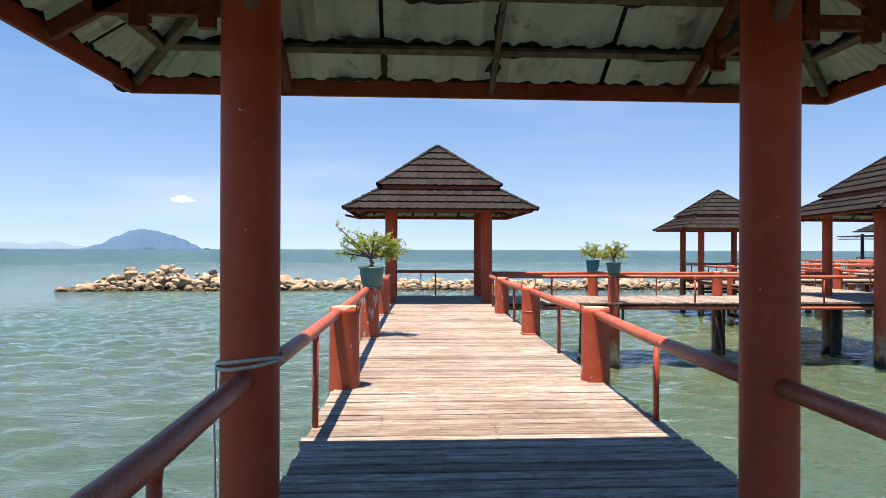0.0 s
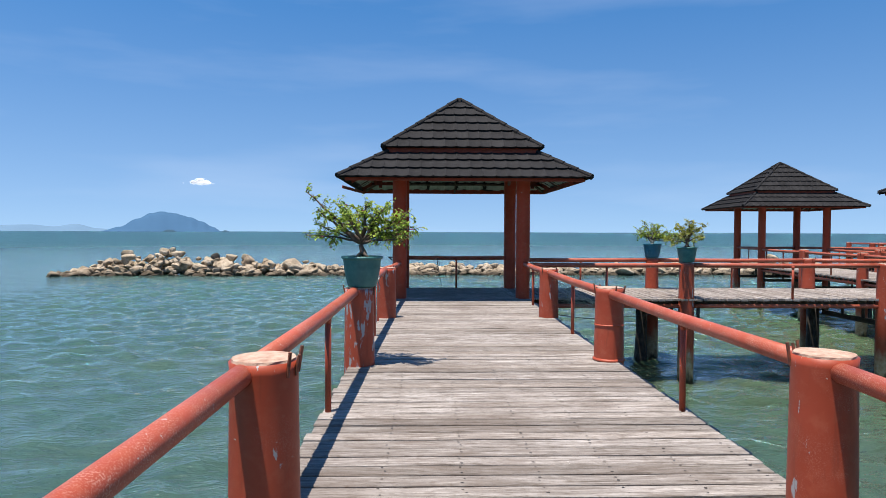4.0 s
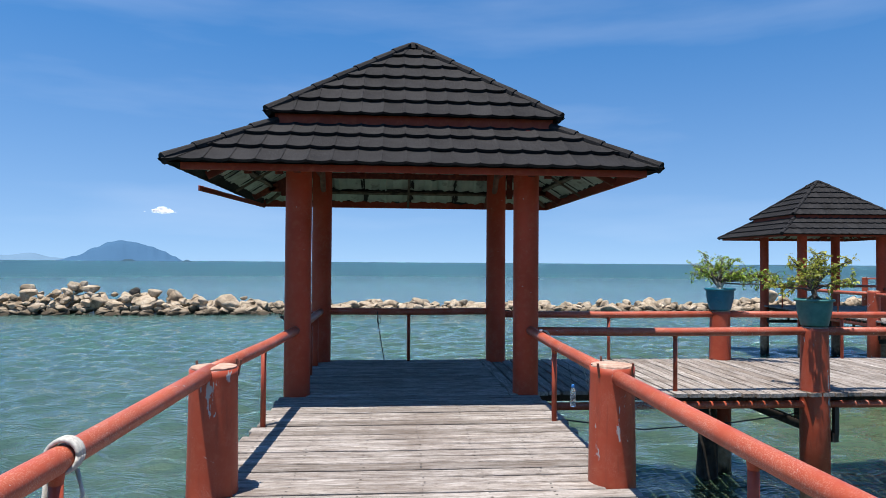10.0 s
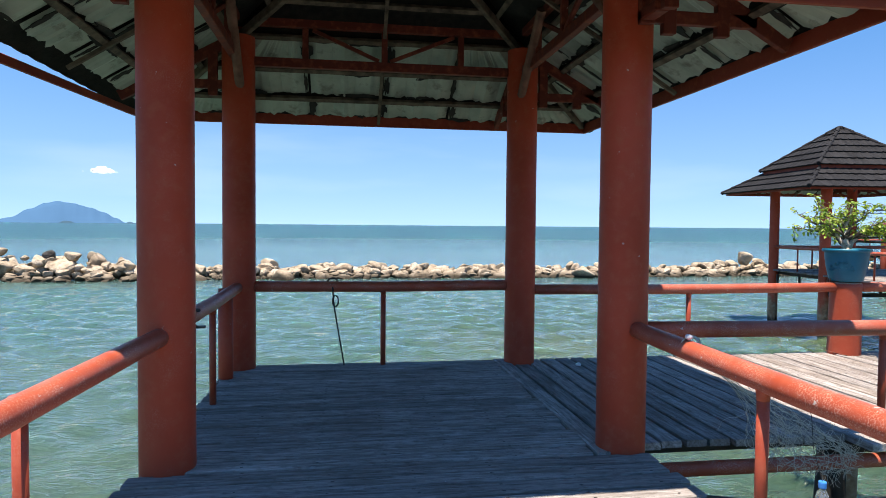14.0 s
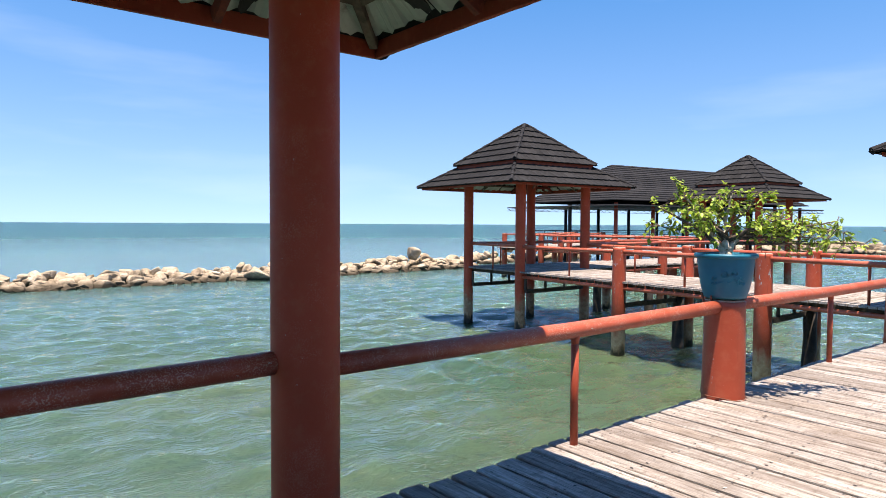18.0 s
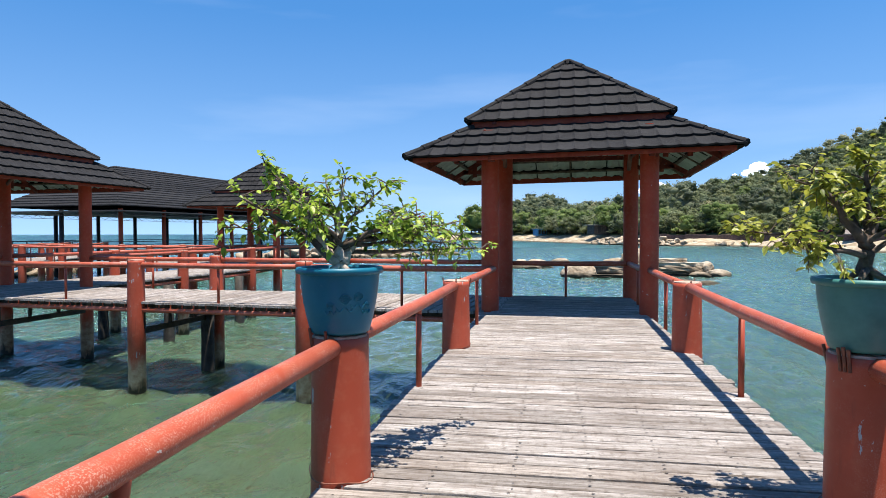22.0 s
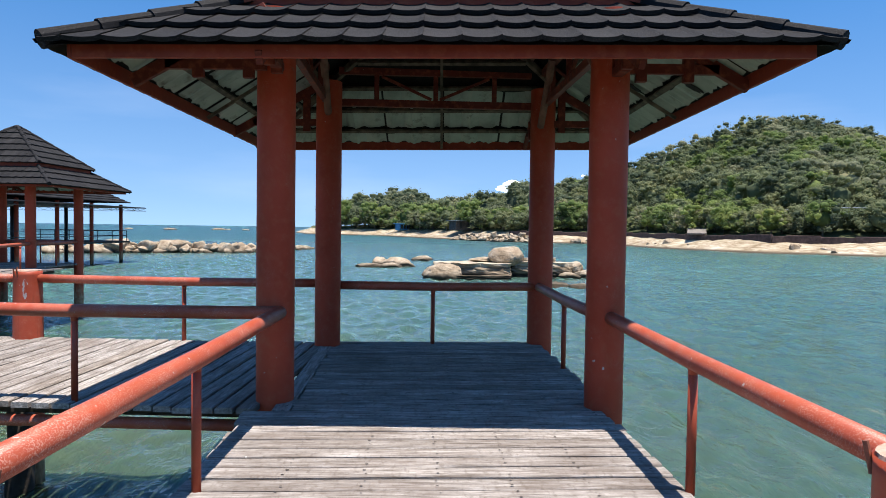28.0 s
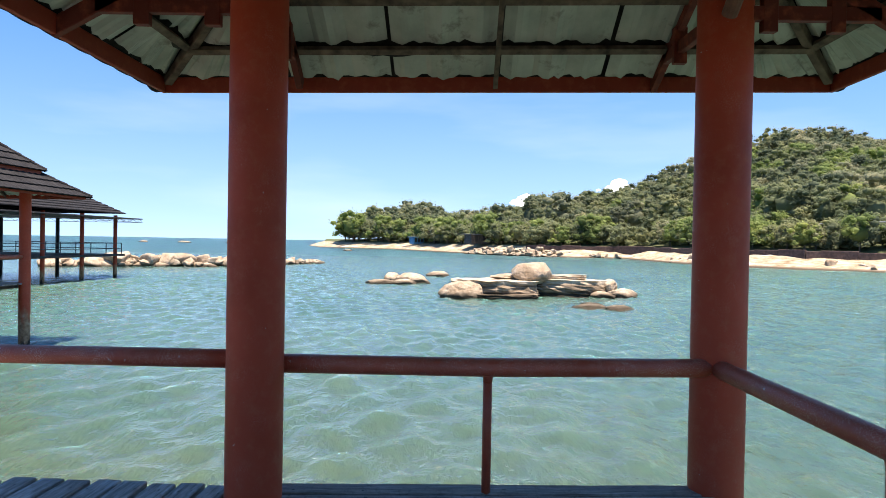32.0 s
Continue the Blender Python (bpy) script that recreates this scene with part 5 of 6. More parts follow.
def crown(rng, h, r, clumps, leaves, size, low=0.3):
    """A crown of leaf sprays round lumpy hearts, uneven in outline: corners and faces."""
    ang = rng.uniform(0, 2 * math.pi, clumps)
    f = rng.uniform(0, 1, clumps) ** 0.8
    zc = h * (low + (0.9 - low) * f)
    reach = r * np.sqrt(np.clip(1 - (f * 0.95) ** 2, 0.05, 1)) * rng.uniform(0.45, 1.05, clumps)
    cen = np.stack([reach * np.cos(ang), reach * np.sin(ang), zc], -1)
    s = r * rng.uniform(0.2, 0.4, clumps)
    heart = cen[:, None] + ICO_A[None] * (s * rng.uniform(0.5, 0.7, clumps))[:, None, None] * np.array((1, 1, 0.75)) * rng.uniform(0.8, 1.15, (clumps, 12, 1))
    hf = (np.arange(clumps) * 12)[:, None, None] + ICO_FA[None]
    dome = ICO_A * np.array((0.58 * r, 0.58 * r, (0.8 - low) * h * 0.42)) * rng.uniform(0.85, 1.1, (12, 1)) + np.array((0, 0, h * (0.74 + low) / 2))
    d = rng.normal(0, 1, (clumps, leaves, 3)) * np.array((1, 1, 0.75)) + np.array((0, 0, 0.35))
    d /= np.linalg.norm(d, axis=-1, keepdims=True)
    p = cen[:, None] + d * np.array((1, 1, 0.78)) * (s[:, None] * rng.uniform(0.55, 1.3, (clumps, leaves)))[..., None]
    nrm = d * 0.7 + rng.normal(0, 0.45, d.shape) + np.array((0, 0, 0.6))
    nrm /= np.linalg.norm(nrm, axis=-1, keepdims=True)
    u = np.cross(nrm, rng.normal(0, 1, nrm.shape))
    u /= np.linalg.norm(u, axis=-1, keepdims=True) + 1e-9
    w = np.cross(nrm, u)
    l = (size * rng.uniform(0.55, 1.35, (clumps, leaves)))[..., None]
    q = np.stack([p - u * l, p + w * l * 0.55, p + u * l, p - w * l * 0.55], 2).reshape(-1, 3)
    return np.concatenate([heart.reshape(-1, 3), dome]), np.concatenate([hf.reshape(-1, 3), ICO_FA + clumps * 12]), q


def leaf_mesh(name, crowns, material):
    """One mesh of many crowns: triangles for the hearts, quads for the leaves."""
    tv, tf, qv, n = [], [], [], 0
    for heart, hf, q in crowns:
        tv.append(heart)
        tf.append(hf + n)
        n += len(heart)
        qv.append(q)
    tf, qv = np.concatenate(tf), np.concatenate(qv)
    co = np.concatenate(tv + [qv]).astype(np.float32)
    nq = len(qv) // 4
    loops = np.concatenate([tf.ravel(), n + np.arange(nq * 4)]).astype(np.int32)
    starts = np.concatenate([np.arange(len(tf)) * 3, len(tf) * 3 + np.arange(nq) * 4]).astype(np.int32)
    me = bpy.data.meshes.new(name)
    me.vertices.add(len(co))
    me.vertices.foreach_set("co", co.ravel())
    me.loops.add(len(loops))
    me.loops.foreach_set("vertex_index", loops)
    me.polygons.add(len(starts))
    me.polygons.foreach_set("loop_start", starts)
    me.materials.append(material)
    me.update(calc_edges=True)
    return me


ICO_A, ICO_FA = np.array([tuple(v) for v in ICO]), np.array(ICO_F)


def forest():
    """Broad trees behind the shore, closed low wood up the hill, a taller stand on the far point."""
    rng = np.random.default_rng(77)
    stands = [[] for _ in HAZED_WOODS]
    cells = {}

    def free(x, y, gap):
        key = (int(x // 6), int(y // 6))
        for i in (-1, 0, 1):
            for j in (-1, 0, 1):
                for p, q, g in cells.get((key[0] + i, key[1] + j), ()):
                    if (x - p) ** 2 + (y - q) ** 2 < (gap * g):
                        return False
        cells.setdefault(key, []).append((x, y, gap))
        return True

    def grow(x, y, h, r, clumps, leaves, size, low, tone):
        heart, hf, q = crown(rng, h, r, clumps, leaves, size, low)
        o = np.array((x, y, land_z(x, y)))
        stands[tone].append((heart + o, hf, q + o))

    for _ in range(42000):
        deg = rng.uniform(-42, 9)
        x, y = polar(deg, 115 + 290 * rng.random() ** 0.9)
        d = inland(x, y)
        if d < 10 or d > 125 or (12 < d < 21 and (-32.6 < deg < -29.8 or -37.6 < deg < -33.0)) or (d < 24 and -25.2 < deg < -23.6):
            continue
        # patches of one kind of wood
        patch = noise.noise(Vector((x * 0.035, y * 0.035, 5)))
        lot = rng.random()
        if deg > -12:
            if d > 75 or (deg > 5.4 and d < 14) or deg > 6.8 or not free(x, y, 5.2):
                continue
            h = rng.uniform(9.5, 13.5) * (1.35 if -1 < deg < 5.2 else 1.0) * (0.55 if d < 16 else 1.0) * (1 + 0.18 * noise.noise(Vector((x * 0.05, y * 0.05, 2))))
            tone = 0 if lot < (0.7 if -0.5 < deg < 4.6 else 0.34) + patch * 0.5 else 1 if lot < 0.8 else 2
            grow(x, y, h, h * rng.uniform(0.38, 0.5), 22, 24, 0.34, 0.12, tone if d > 15 else 3 if lot < 0.4 else 1)
        elif d < 22:
            if not free(x, y, 3.8):
                continue
            h = rng.uniform(4.2, 6.4)
            grow(x, y, h, h * rng.uniform(0.46, 0.62), 30, 28, 0.19, 0.1, 3 if lot < 0.45 else 1 if lot < 0.85 else 0)
        elif d < 62:
            if not free(x, y, 3.8):
                continue
            h = rng.uniform(6.0, 9.0)
            grow(x, y, h, h * rng.uniform(0.42, 0.56), 30, 30, 0.2, 0.12, 1 if lot < 0.45 - patch * 0.4 else 3 if lot < 0.6 else 0 if lot < 0.85 + patch else 2)
        else:
            if not free(x, y, 2.7):
                continue
            big = rng.random() < 0.07
            h = rng.uniform(3.6, 5.4) * (1.4 if big else 1.0)
            grow(x, y, h, h * rng.uniform(0.44, 0.6), 16, 24, 0.2, 0.1, 0 if big or lot < 0.1 - patch * 0.35 else 1 if lot < 0.45 else 2)
    for crowns, material, words in zip(stands, HAZED_WOODS, ("deep green broadleaf trees scattered through the headland's woodland", "mid green broadleaf woodland covering the headland",
                                                       "olive green low wood covering the hill", "bright green leafy trees behind the shore")):
        tagged(put("forest", leaf_mesh("forest", crowns, material)), words, "woods", kind="stuff")


forest()


@functools.lru_cache(None)
def shore_tree_meshes(kind):
    rng = random.Random(300 + kind)
    h = rng.uniform(5.0, 7.5)
    r = h * rng.uniform(0.5, 0.65)
    bm = bmesh.new()
    path_tube(bm, [(0, 0, -0.5), (0.1, 0.05, h * 0.25), (0.0, 0.2, h * 0.5)], [0.22, 0.17, 0.1], 8)
    for k in range(6):
        a = k * 1.05 + rng.uniform(-0.3, 0.3)
        path_tube(bm, [(0.05, 0.1, h * 0.3), (r * 0.35 * math.cos(a), r * 0.35 * math.sin(a), h * 0.5), (r * 0.7 * math.cos(a), r * 0.7 * math.sin(a), h * 0.68)], [0.1, 0.06, 0.03], 6)
    trunk = to_mesh("trunk", bm, BARK, True)
    return trunk, leaf_mesh("crown", [crown(np.random.default_rng(kind), h, r, 30, 34, 0.2, 0.14)], HAZED_WOODS[(3, 1, 3, 1, 1, 2)[kind]])


def on_shore(u, back):
    """A point a given way behind the shoreline."""
    x, y, _, dx, dy = mound([(a, b, 0) for a, b in SHORE[3:16]], u)
    p = (x - dy * back, y + dx * back)
    return p if inland(*p) > 0 else (x + dy * back, y - dx * back)


def shore_trees():
    rng = random.Random(5)
    for i in range(60):
        px, py = on_shore(0.02 + 0.96 * i / 59, rng.uniform(8.5, 14))
        tr, cr = shore_tree_meshes(i % 6)
        t = empty("tree", pose(px, py, land_z(px, py), 0, 0, rng.uniform(0, 360)), "broad-crowned green tree at the edge of the granite shore", "tree", "trees along the shore")
        far = math.hypot(px - 10, py - 21)
        s = rng.uniform(0.75, 1.1) * (0.75 if far < 125 else min(1.9, far / 150))
        t.scale = (s, s, s)
        put("trunk", tr, t)
        put("crown", cr, t)


shore_trees()
WALLSTONE = plain("dark_red_stone_wall", (0.041, 0.0246, 0.02132), (0.123, 0.0779, 0.0656), 2.0, 0.9, bump=0.6, dist=0.05)
prev = None
for i in range(23):
    p = Vector((*on_shore(0.55 + 0.44 * i / 22, 6.8), 0))
    if prev is not None:
        bm = bmesh.new()
        bar(bm, (prev.x, prev.y, 0.2), (p.x, p.y, 0.2), 0.5, 1.4 + 0.6 * ((i * 7) % 5) / 4, 0.05)
        w = part("retaining_wall", bm, WALLSTONE, None)
        tagged(w, "dark reddish stone retaining wall behind the shore", "wall", "retaining walls on the shore", "")
    prev = p
# riprap in front of the wall
breakwater([(*polar(-4.3, 199), -0.3), (*polar(-6.5, 184), 0.6), (*polar(-9, 177), 0.5), (*polar(-11.8, 174), -0.2)], 130, 60, 4.0, "bank of tan riprap boulders on the shore", 14, (1.0, 2.0))
breakwater([(*on_shore(0.5 + 0.48 * i / 8, 4.5), -0.75 + 0.25 * (i % 3)) for i in range(9)], 90, 20, 3.4, "pale rounded granite slabs along the shore", 21, (0.8, 1.7), "granite")


def hut(x, y, z, rz, size, wall_mat, roof_mat, label):
    h = empty("hut", pose(x, y, z, 0, 0, rz), label, "hut", "huts on the shore")
    w, d, t = size
    bm = bmesh.new()
    box(bm, (-w / 2, -d / 2, -0.4), (w / 2, d / 2, t), 0.03)
    part("wall", bm, wall_mat, h)
    bm = bmesh.new()
    box(bm, (-w / 2 - 0.6, -d / 2 - 0.8, t), (w / 2 + 0.6, d / 2 + 0.8, t + 0.2), 0.03)
    part("roof", bm, roof_mat, h)
    for k in (-0.3, 0.0, 0.3):
        bm = bmesh.new()
        box(bm, (w * k - 0.5, -d / 2 - 0.04, 0.3), (w * k + 0.5, -d / 2 + 0.02, t - 0.3))
        part("window", bm, BLACKSTEEL, h)


BLUEROOF = plain("blue_sheet", (0.0246, 0.164, 0.3444), (0.0492, 0.2624, 0.451), 2, 0.5)
GREYROOF = plain("grey_sheet", (0.164, 0.1886, 0.1804), (0.2788, 0.3034, 0.2952), 2, 0.6)
HUTWALL = plain("dark_hut_boards", (0.041, 0.0369, 0.0328), (0.1148, 0.0984, 0.082), 2, 0.9)
hut(*polar(0.9, 263), 0.9, -50, (5, 3, 2.2), BLUEROOF, BLUEROOF, "small bright blue hut under the trees")
hut(*polar(-4.7, 212), 1.4, -60, (10, 4, 2.6), HUTWALL, GREYROOF, "low dark hut with a grey flat roof under the trees")


def shelter(x, y, z, rz, length):
    """An open shelter: a pale sheet roof on posts with a rail."""
    h = empty("shelter", pose(x, y, z, 0, 0, rz), "open shelter with a pale sheet roof on posts among shore trees", "shelter")
    bm = bmesh.new()
    bar(bm, (-length / 2, 0, 2.9), (length / 2, 0, 2.9), 4.2, 0.14, 0.02)
    part("roof", bm, PALEROOF, h)
    n = int(length / 2.4)
    for i in range(n + 1):
        for y0 in (-1.7, 1.7):
            bm = bmesh.new()
            tube(bm, (-length / 2 + 0.2 + (length - 0.4) * i / n, y0, -0.8), (-length / 2 + 0.2 + (length - 0.4) * i / n, y0, 2.83), 0.07, seg=8)
            part("post", bm, HUTWALL, h)
    for z0 in (0.5, 1.0):
        bm = bmesh.new()
        bar(bm, (-length / 2, -1.75, z0), (length / 2, -1.75, z0), 0.06, 0.08)
        part("rail", bm, HUTWALL, h)


CONCRETE_RAMP = plain("pale_ramp_concrete", (0.13, 0.115, 0.1), (0.2, 0.18, 0.16), 2, 0.9)
PALEROOF = plain("pale_sheet", (0.4, 0.42, 0.44), (0.6, 0.62, 0.63), 2, 0.6)
for deg, d, ln in ((-31.2, 135, 5.0), (-35.3, 135, 9.0)):
    sx, sy = polar(deg, d)
    shelter(sx, sy, land_z(sx, sy) + 0.3, deg - 90, ln)


bm = bmesh.new()
(rx0, ry0), (rx1, ry1) = polar(-24.4, 136), polar(-24.4, 150)
bar(bm, (rx0, ry0, 1.1), (rx1, ry1, 3.4), 3.6, 0.3, 0.03)
tagged(part("ramp", bm, CONCRETE_RAMP, None), "pale concrete ramp climbing between the shore trees", "ramp")


# ---- far islands, clouds ----
def far_ridge(name, prof, dist, depth, col, label):
    """A distant island: a ridge with a heightened profile of (degrees, metres)."""
    m = Mat("far_" + name, rough=1.0, spec=0.0)
    v = m.coords(source="World")
    # col holds the blue haze of distance as plain surface colour
    m.color(m.ramp(m.noise(v, 0.01, 5), (0.3, tuple(c * 0.92 for c in col)), (0.7, col)))
    verts, faces = [], []
    n = 60
    a0, a1 = prof[0][0], prof[-1][0]
    for i in range(n + 1):
        a = a0 + (a1 - a0) * i / n
        for (p, hp), (q, hq) in zip(prof, prof[1:]):
            if p <= a <= q or q <= a <= p:
                k = (a - p) / (q - p)
                h = hp + (hq - hp) * (k * k * (3 - 2 * k))
                break
        h += 0.03 * h * noise.noise(Vector((a * 3, 0, 0)))
        dx, dy = math.sin(radians(a)), math.cos(radians(a))
        for r, z in ((dist, SEA_Z - 1), (dist + depth * 0.4, SEA_Z + h * 0.75), (dist + depth * 0.6, SEA_Z + h), (dist + depth, SEA_Z - 1)):
            verts.append((dx * r, dy * r, z))
    for i in range(n):
        for k in range(3):
            a = i * 4 + k
            faces.append((a, a + 1, a + 5, a + 4))
    tagged(put("backdrop_" + name, link_mesh(name, verts, faces, m.m, True)), label, "island", kind="structure")


far_ridge("island", [(-26.3, 2), (-25.0, 18), (-23.7, 50), (-22.7, 72), (-21.9, 79), (-20.9, 72), (-19.8, 58), (-18.9, 42), (-18.0, 20), (-17.3, 2)], 2600, 260, (0.052, 0.122, 0.21), "hazy blue island on the horizon")
far_ridge("low_hills", [(-40, 20), (-34, 24), (-31, 30), (-29.5, 22), (-28, 34), (-26.5, 14), (-25, 2)], 3300, 260, (0.123, 0.2132, 0.3034), "hazy low blue hills far off")
far_ridge("islet_a", [(-21.9, 1), (-21.5, 7), (-21.1, 6), (-20.8, 1)], 2300, 60, (0.041, 0.082, 0.1148), "dark small islet before the hazy island")
far_ridge("islet_b", [(-17.4, 1), (-17.0, 6), (-16.6, 1)], 2300, 60, (0.0492, 0.0984, 0.1394), "dark small islet before the hazy island")

cm = Mat("cloud_white", rough=1.0, spec=0.0).color((0.95, 0.95, 0.96))
# added bluish glow brightens the puffs in place of light scattered inside them
cm.b.inputs["Emission Color"].default_value = (0.75, 0.83, 0.95, 1)
cm.b.inputs["Emission Strength"].default_value = 0.45
cv = cm.coords(source="Object")
cm.t.links.new(cm.ramp(cm.noise(cv, 0.035, 6, 0.65), (0.36, (0.03, 0.03, 0.03)), (0.62, (0.24, 0.24, 0.24))), cm.b.inputs["Alpha"])
CLOUD = cm.m
CUMULUS = CLOUD.copy()
CUMULUS.name = "cumulus_white"
for n in CUMULUS.node_tree.nodes:
    if n.type == "VALTORGB":
        n.color_ramp.elements[1].color = (0.95, 0.95, 0.95, 1)


def cloud(az, el, dist, w, h, seed, label):
    rng = random.Random(seed)
    bm = bmesh.new()
    for _ in range(60):
        t = rng.gauss(0, 0.33)
        s = h * rng.uniform(0.12, 0.4) * (1.1 - min(1, abs(t)) * 0.7)
        m = Matrix.Translation((t * w, rng.uniform(-0.2, 0.2) * w, rng.uniform(-0.05, 0.6) * h * (1 - min(1, abs(t))))) @ Matrix.Diagonal((s * 1.4, s, s * 0.8, 1))
        bmesh.ops.create_icosphere(bm, subdivisions=2, radius=1.0, matrix=m)
    c = part("backdrop_cloud", bm, CLOUD if seed == 1 else CUMULUS, None, smooth=True)
    x, y = math.sin(radians(az)) * dist, math.cos(radians(az)) * dist
    c.matrix_world = Matrix.Translation((x, y, math.tan(radians(el)) * dist)) @ Matrix.Rotation(radians(-az), 4, "Z")
    tagged(c, label, "cloud", kind="structure")


cloud(-19.0, 3.95, 3600, 84, 36, 1, "small white cloud low over the sea")
cloud(106.3, 4.7, 3800, 95, 75, 2, "white cumulus top behind the hill")
cloud(98.5, 3.5, 3800, 120, 70, 3, "white cumulus top behind the hill")


# ---- pavilion on piles at the jetty's end ----
def pavilion():
    sw, se = Vector((40.6, 49.3, 0)), Vector((68.9, 45.85, 0))
    ax = (se - sw).normalized()
    ay = Vector((-ax.y, ax.x, 0))
    length, deep = (se - sw).length, 13.0
    rz = math.degrees(math.atan2(ax.y, ax.x))
    p = empty("pavilion", pose(sw.x, sw.y, 0, 0, 0, rz), "long open pavilion on piles with a dark hipped tile roof", "pavilion")
    # lower canopy with lattice edge, upper hip roof in courses
    ez, rzg = 3.0, 6.72
    bm = bmesh.new()
    box(bm, (0, 0, ez - 0.06), (length, deep, ez), 0.01)
    part("canopy", bm, BLACKSTEEL, p)
    inset = 0.9
    n = 17
    run = deep / 2 - inset
    for k in range(n):
        f0, f1 = k / n, (k + 1.15) / n
        z0, z1 = ez + 0.35 + (rzg - ez - 0.35) * f0, ez + 0.35 + (rzg - ez - 0.35) * min(1, f1)
        a0, a1 = inset + run * f0, inset + run * min(1, f1)
        bm = bmesh.new()
        lo = [bm.verts.new(v) for v in ((a0, a0, z0 + 0.07), (length - a0, a0, z0 + 0.07), (length - a0, deep - a0, z0 + 0.07), (a0, deep - a0, z0 + 0.07))]
        hi = [bm.verts.new(v) for v in ((a1, a1, z1), (length - a1, a1, z1), (length - a1, deep - a1, z1), (a1, deep - a1, z1))]
        dn = [bm.verts.new((v.co.x, v.co.y, v.co.z - 0.07)) for v in lo]
        for i in range(4):
            j = (i + 1) % 4
            bm.faces.new((lo[i], lo[j], hi[j], hi[i]))
            bm.faces.new((dn[i], dn[j], lo[j], lo[i]))
        part("tile_course", bm, TILE, p)
    for (x0, y0), (x1, y1) in (((0, 0), (length, 0)), ((0, deep), (length, deep)), ((0, 0), (0, deep)), ((length, 0), (length, deep))):
        bm = bmesh.new()
        bar(bm, (x0, y0, ez - 0.05), (x1, y1, ez - 0.05), 0.06, 0.07)
        part("edge_pipe", bm, BLACKSTEEL, p)
        bm = bmesh.new()
        q = int(math.dist((x0, y0), (x1, y1)) / 0.45)
        for i in range(q):
            a = Vector((x0, y0, 0)).lerp(Vector((x1, y1, 0)), i / q)
            b = Vector((x0, y0, 0)).lerp(Vector((x1, y1, 0)), (i + 1) / q)
            za, zb = (ez - 0.32, ez - 0.08) if i % 2 else (ez - 0.08, ez - 0.32)
            bar(bm, (a.x, a.y, za), (b.x, b.y, zb), 0.02, 0.02)
        bar(bm, (x0, y0, ez - 0.33), (x1, y1, ez - 0.33), 0.03, 0.03)
        part("lattice", bm, BLACKSTEEL, p)
    cols = []
    for i in range(7):
        for j in range(3):
            if 0 < i < 6 and j == 1:
                continue
            cols.append((1.6 + (length - 3.2) * i / 6, 1.4 + (deep - 2.8) * j / 2, j))
    for x, y, j in cols:
        bm = bmesh.new()
        tube(bm, (x, y, -3.2), (x, y, ez + 0.2), 0.15, seg=14)
        part("column", bm, PILLAR if j == 0 else BLACKSTEEL, p, smooth=True)
    bm = bmesh.new()
    box(bm, (1.0, 0.9, -0.16), (length - 1.0, deep - 0.9, 0.0), 0.01)
    part("floor", bm, JOIST, p)
    for y in (1.1, deep - 1.1):
        for z in (0.45, 0.9):
            bm = bmesh.new()
            bar(bm, (1.2, y, z), (length - 1.2, y, z), 0.05, 0.05)
            part("rail", bm, BLACKSTEEL, p)
    for x in (1.2, length - 1.2):
        for z in (0.45, 0.9):
            bm = bmesh.new()
            bar(bm, (x, 1.1, z), (x, deep - 1.1, z), 0.05, 0.05)
            part("rail", bm, BLACKSTEEL, p)
        for i in range(9):
            y = 1.1 + (deep - 2.2) * i / 8
            bm = bmesh.new()
            bar(bm, (x, y, 0), (x, y, 0.9), 0.05, 0.05)
            part("rail_post", bm, BLACKSTEEL, p)


pavilion()
# more railed walkways between the fifth gazebo and the pavilion
for k, (a, b) in enumerate((((31.0, 37.2), (30.2, 47.0)), ((33.6, 37.0), (32.8, 47.0)), ((30.0, 47.5), (41.5, 51.0)), ((30.2, 50.2), (41.5, 53.8)))):
    va, vb = Vector(a), Vector(b)
    nodes = [tuple(va.lerp(vb, f)) for f in (0, 0.34, 0.67, 1)]
    for q, n_ in enumerate(nodes):
        stump(pose(*n_, 0), seed=60 + k * 4 + q)
    railing(nodes, [tuple(va.lerp(vb, f)) for f in (0.17, 0.5, 0.83)], "far orange-red pipe railing of the jetty", True)
deck("floor_deck_5", pose(32.3, 37.0, 0, 0, 0, 4.5), 0.0, 10.2, (-1.4, -1.4), (1.4, 1.4), "far weathered board deck of the jetty", 15)
deck("floor_deck_6", pose(30.0, 48.9, 0, 0, 0, -73), 0.0, 12.4, (-1.4, -1.4), (1.4, 1.4), "far weathered board deck of the jetty", 16)


# ---- potted bougainvilleas ----
def pot_mat():
    m = Mat("teal_plastic_pot", rough=0.4, spec=0.35)
    v = m.coords(source="World")
    c = m.ramp(m.noise(v, 5, 4), (0.3, (0.0005, 0.1, 0.16)), (0.7, (0.0012, 0.135, 0.21)))
    c = m.mix(m.math("MULTIPLY", m.step(m.noise(v, 25, 5), 0.6, 0.78), 0.12), c, (0.164, 0.246, 0.246))
    m.color(c)
    return m.m


POT = pot_mat()
POT2 = plain("faded_green_pot", (0.0164, 0.123, 0.1148), (0.0492, 0.1968, 0.1804), 9, 0.5, bump=0.05)
SOIL = plain("dry_soil", (0.041, 0.0287, 0.0205), (0.1148, 0.082, 0.0574), 30, 0.95, bump=0.8)
TRUNK = plain("pale_bonsai_bark", (0.2214, 0.1804, 0.1394), (0.5084, 0.4592, 0.3936), 20, 0.9, bump=0.6)
TRUNK2 = plain("dark_bonsai_bark", (0.041, 0.02952, 0.02214), (0.1394, 0.1025, 0.0779), 20, 0.9, bump=0.6)


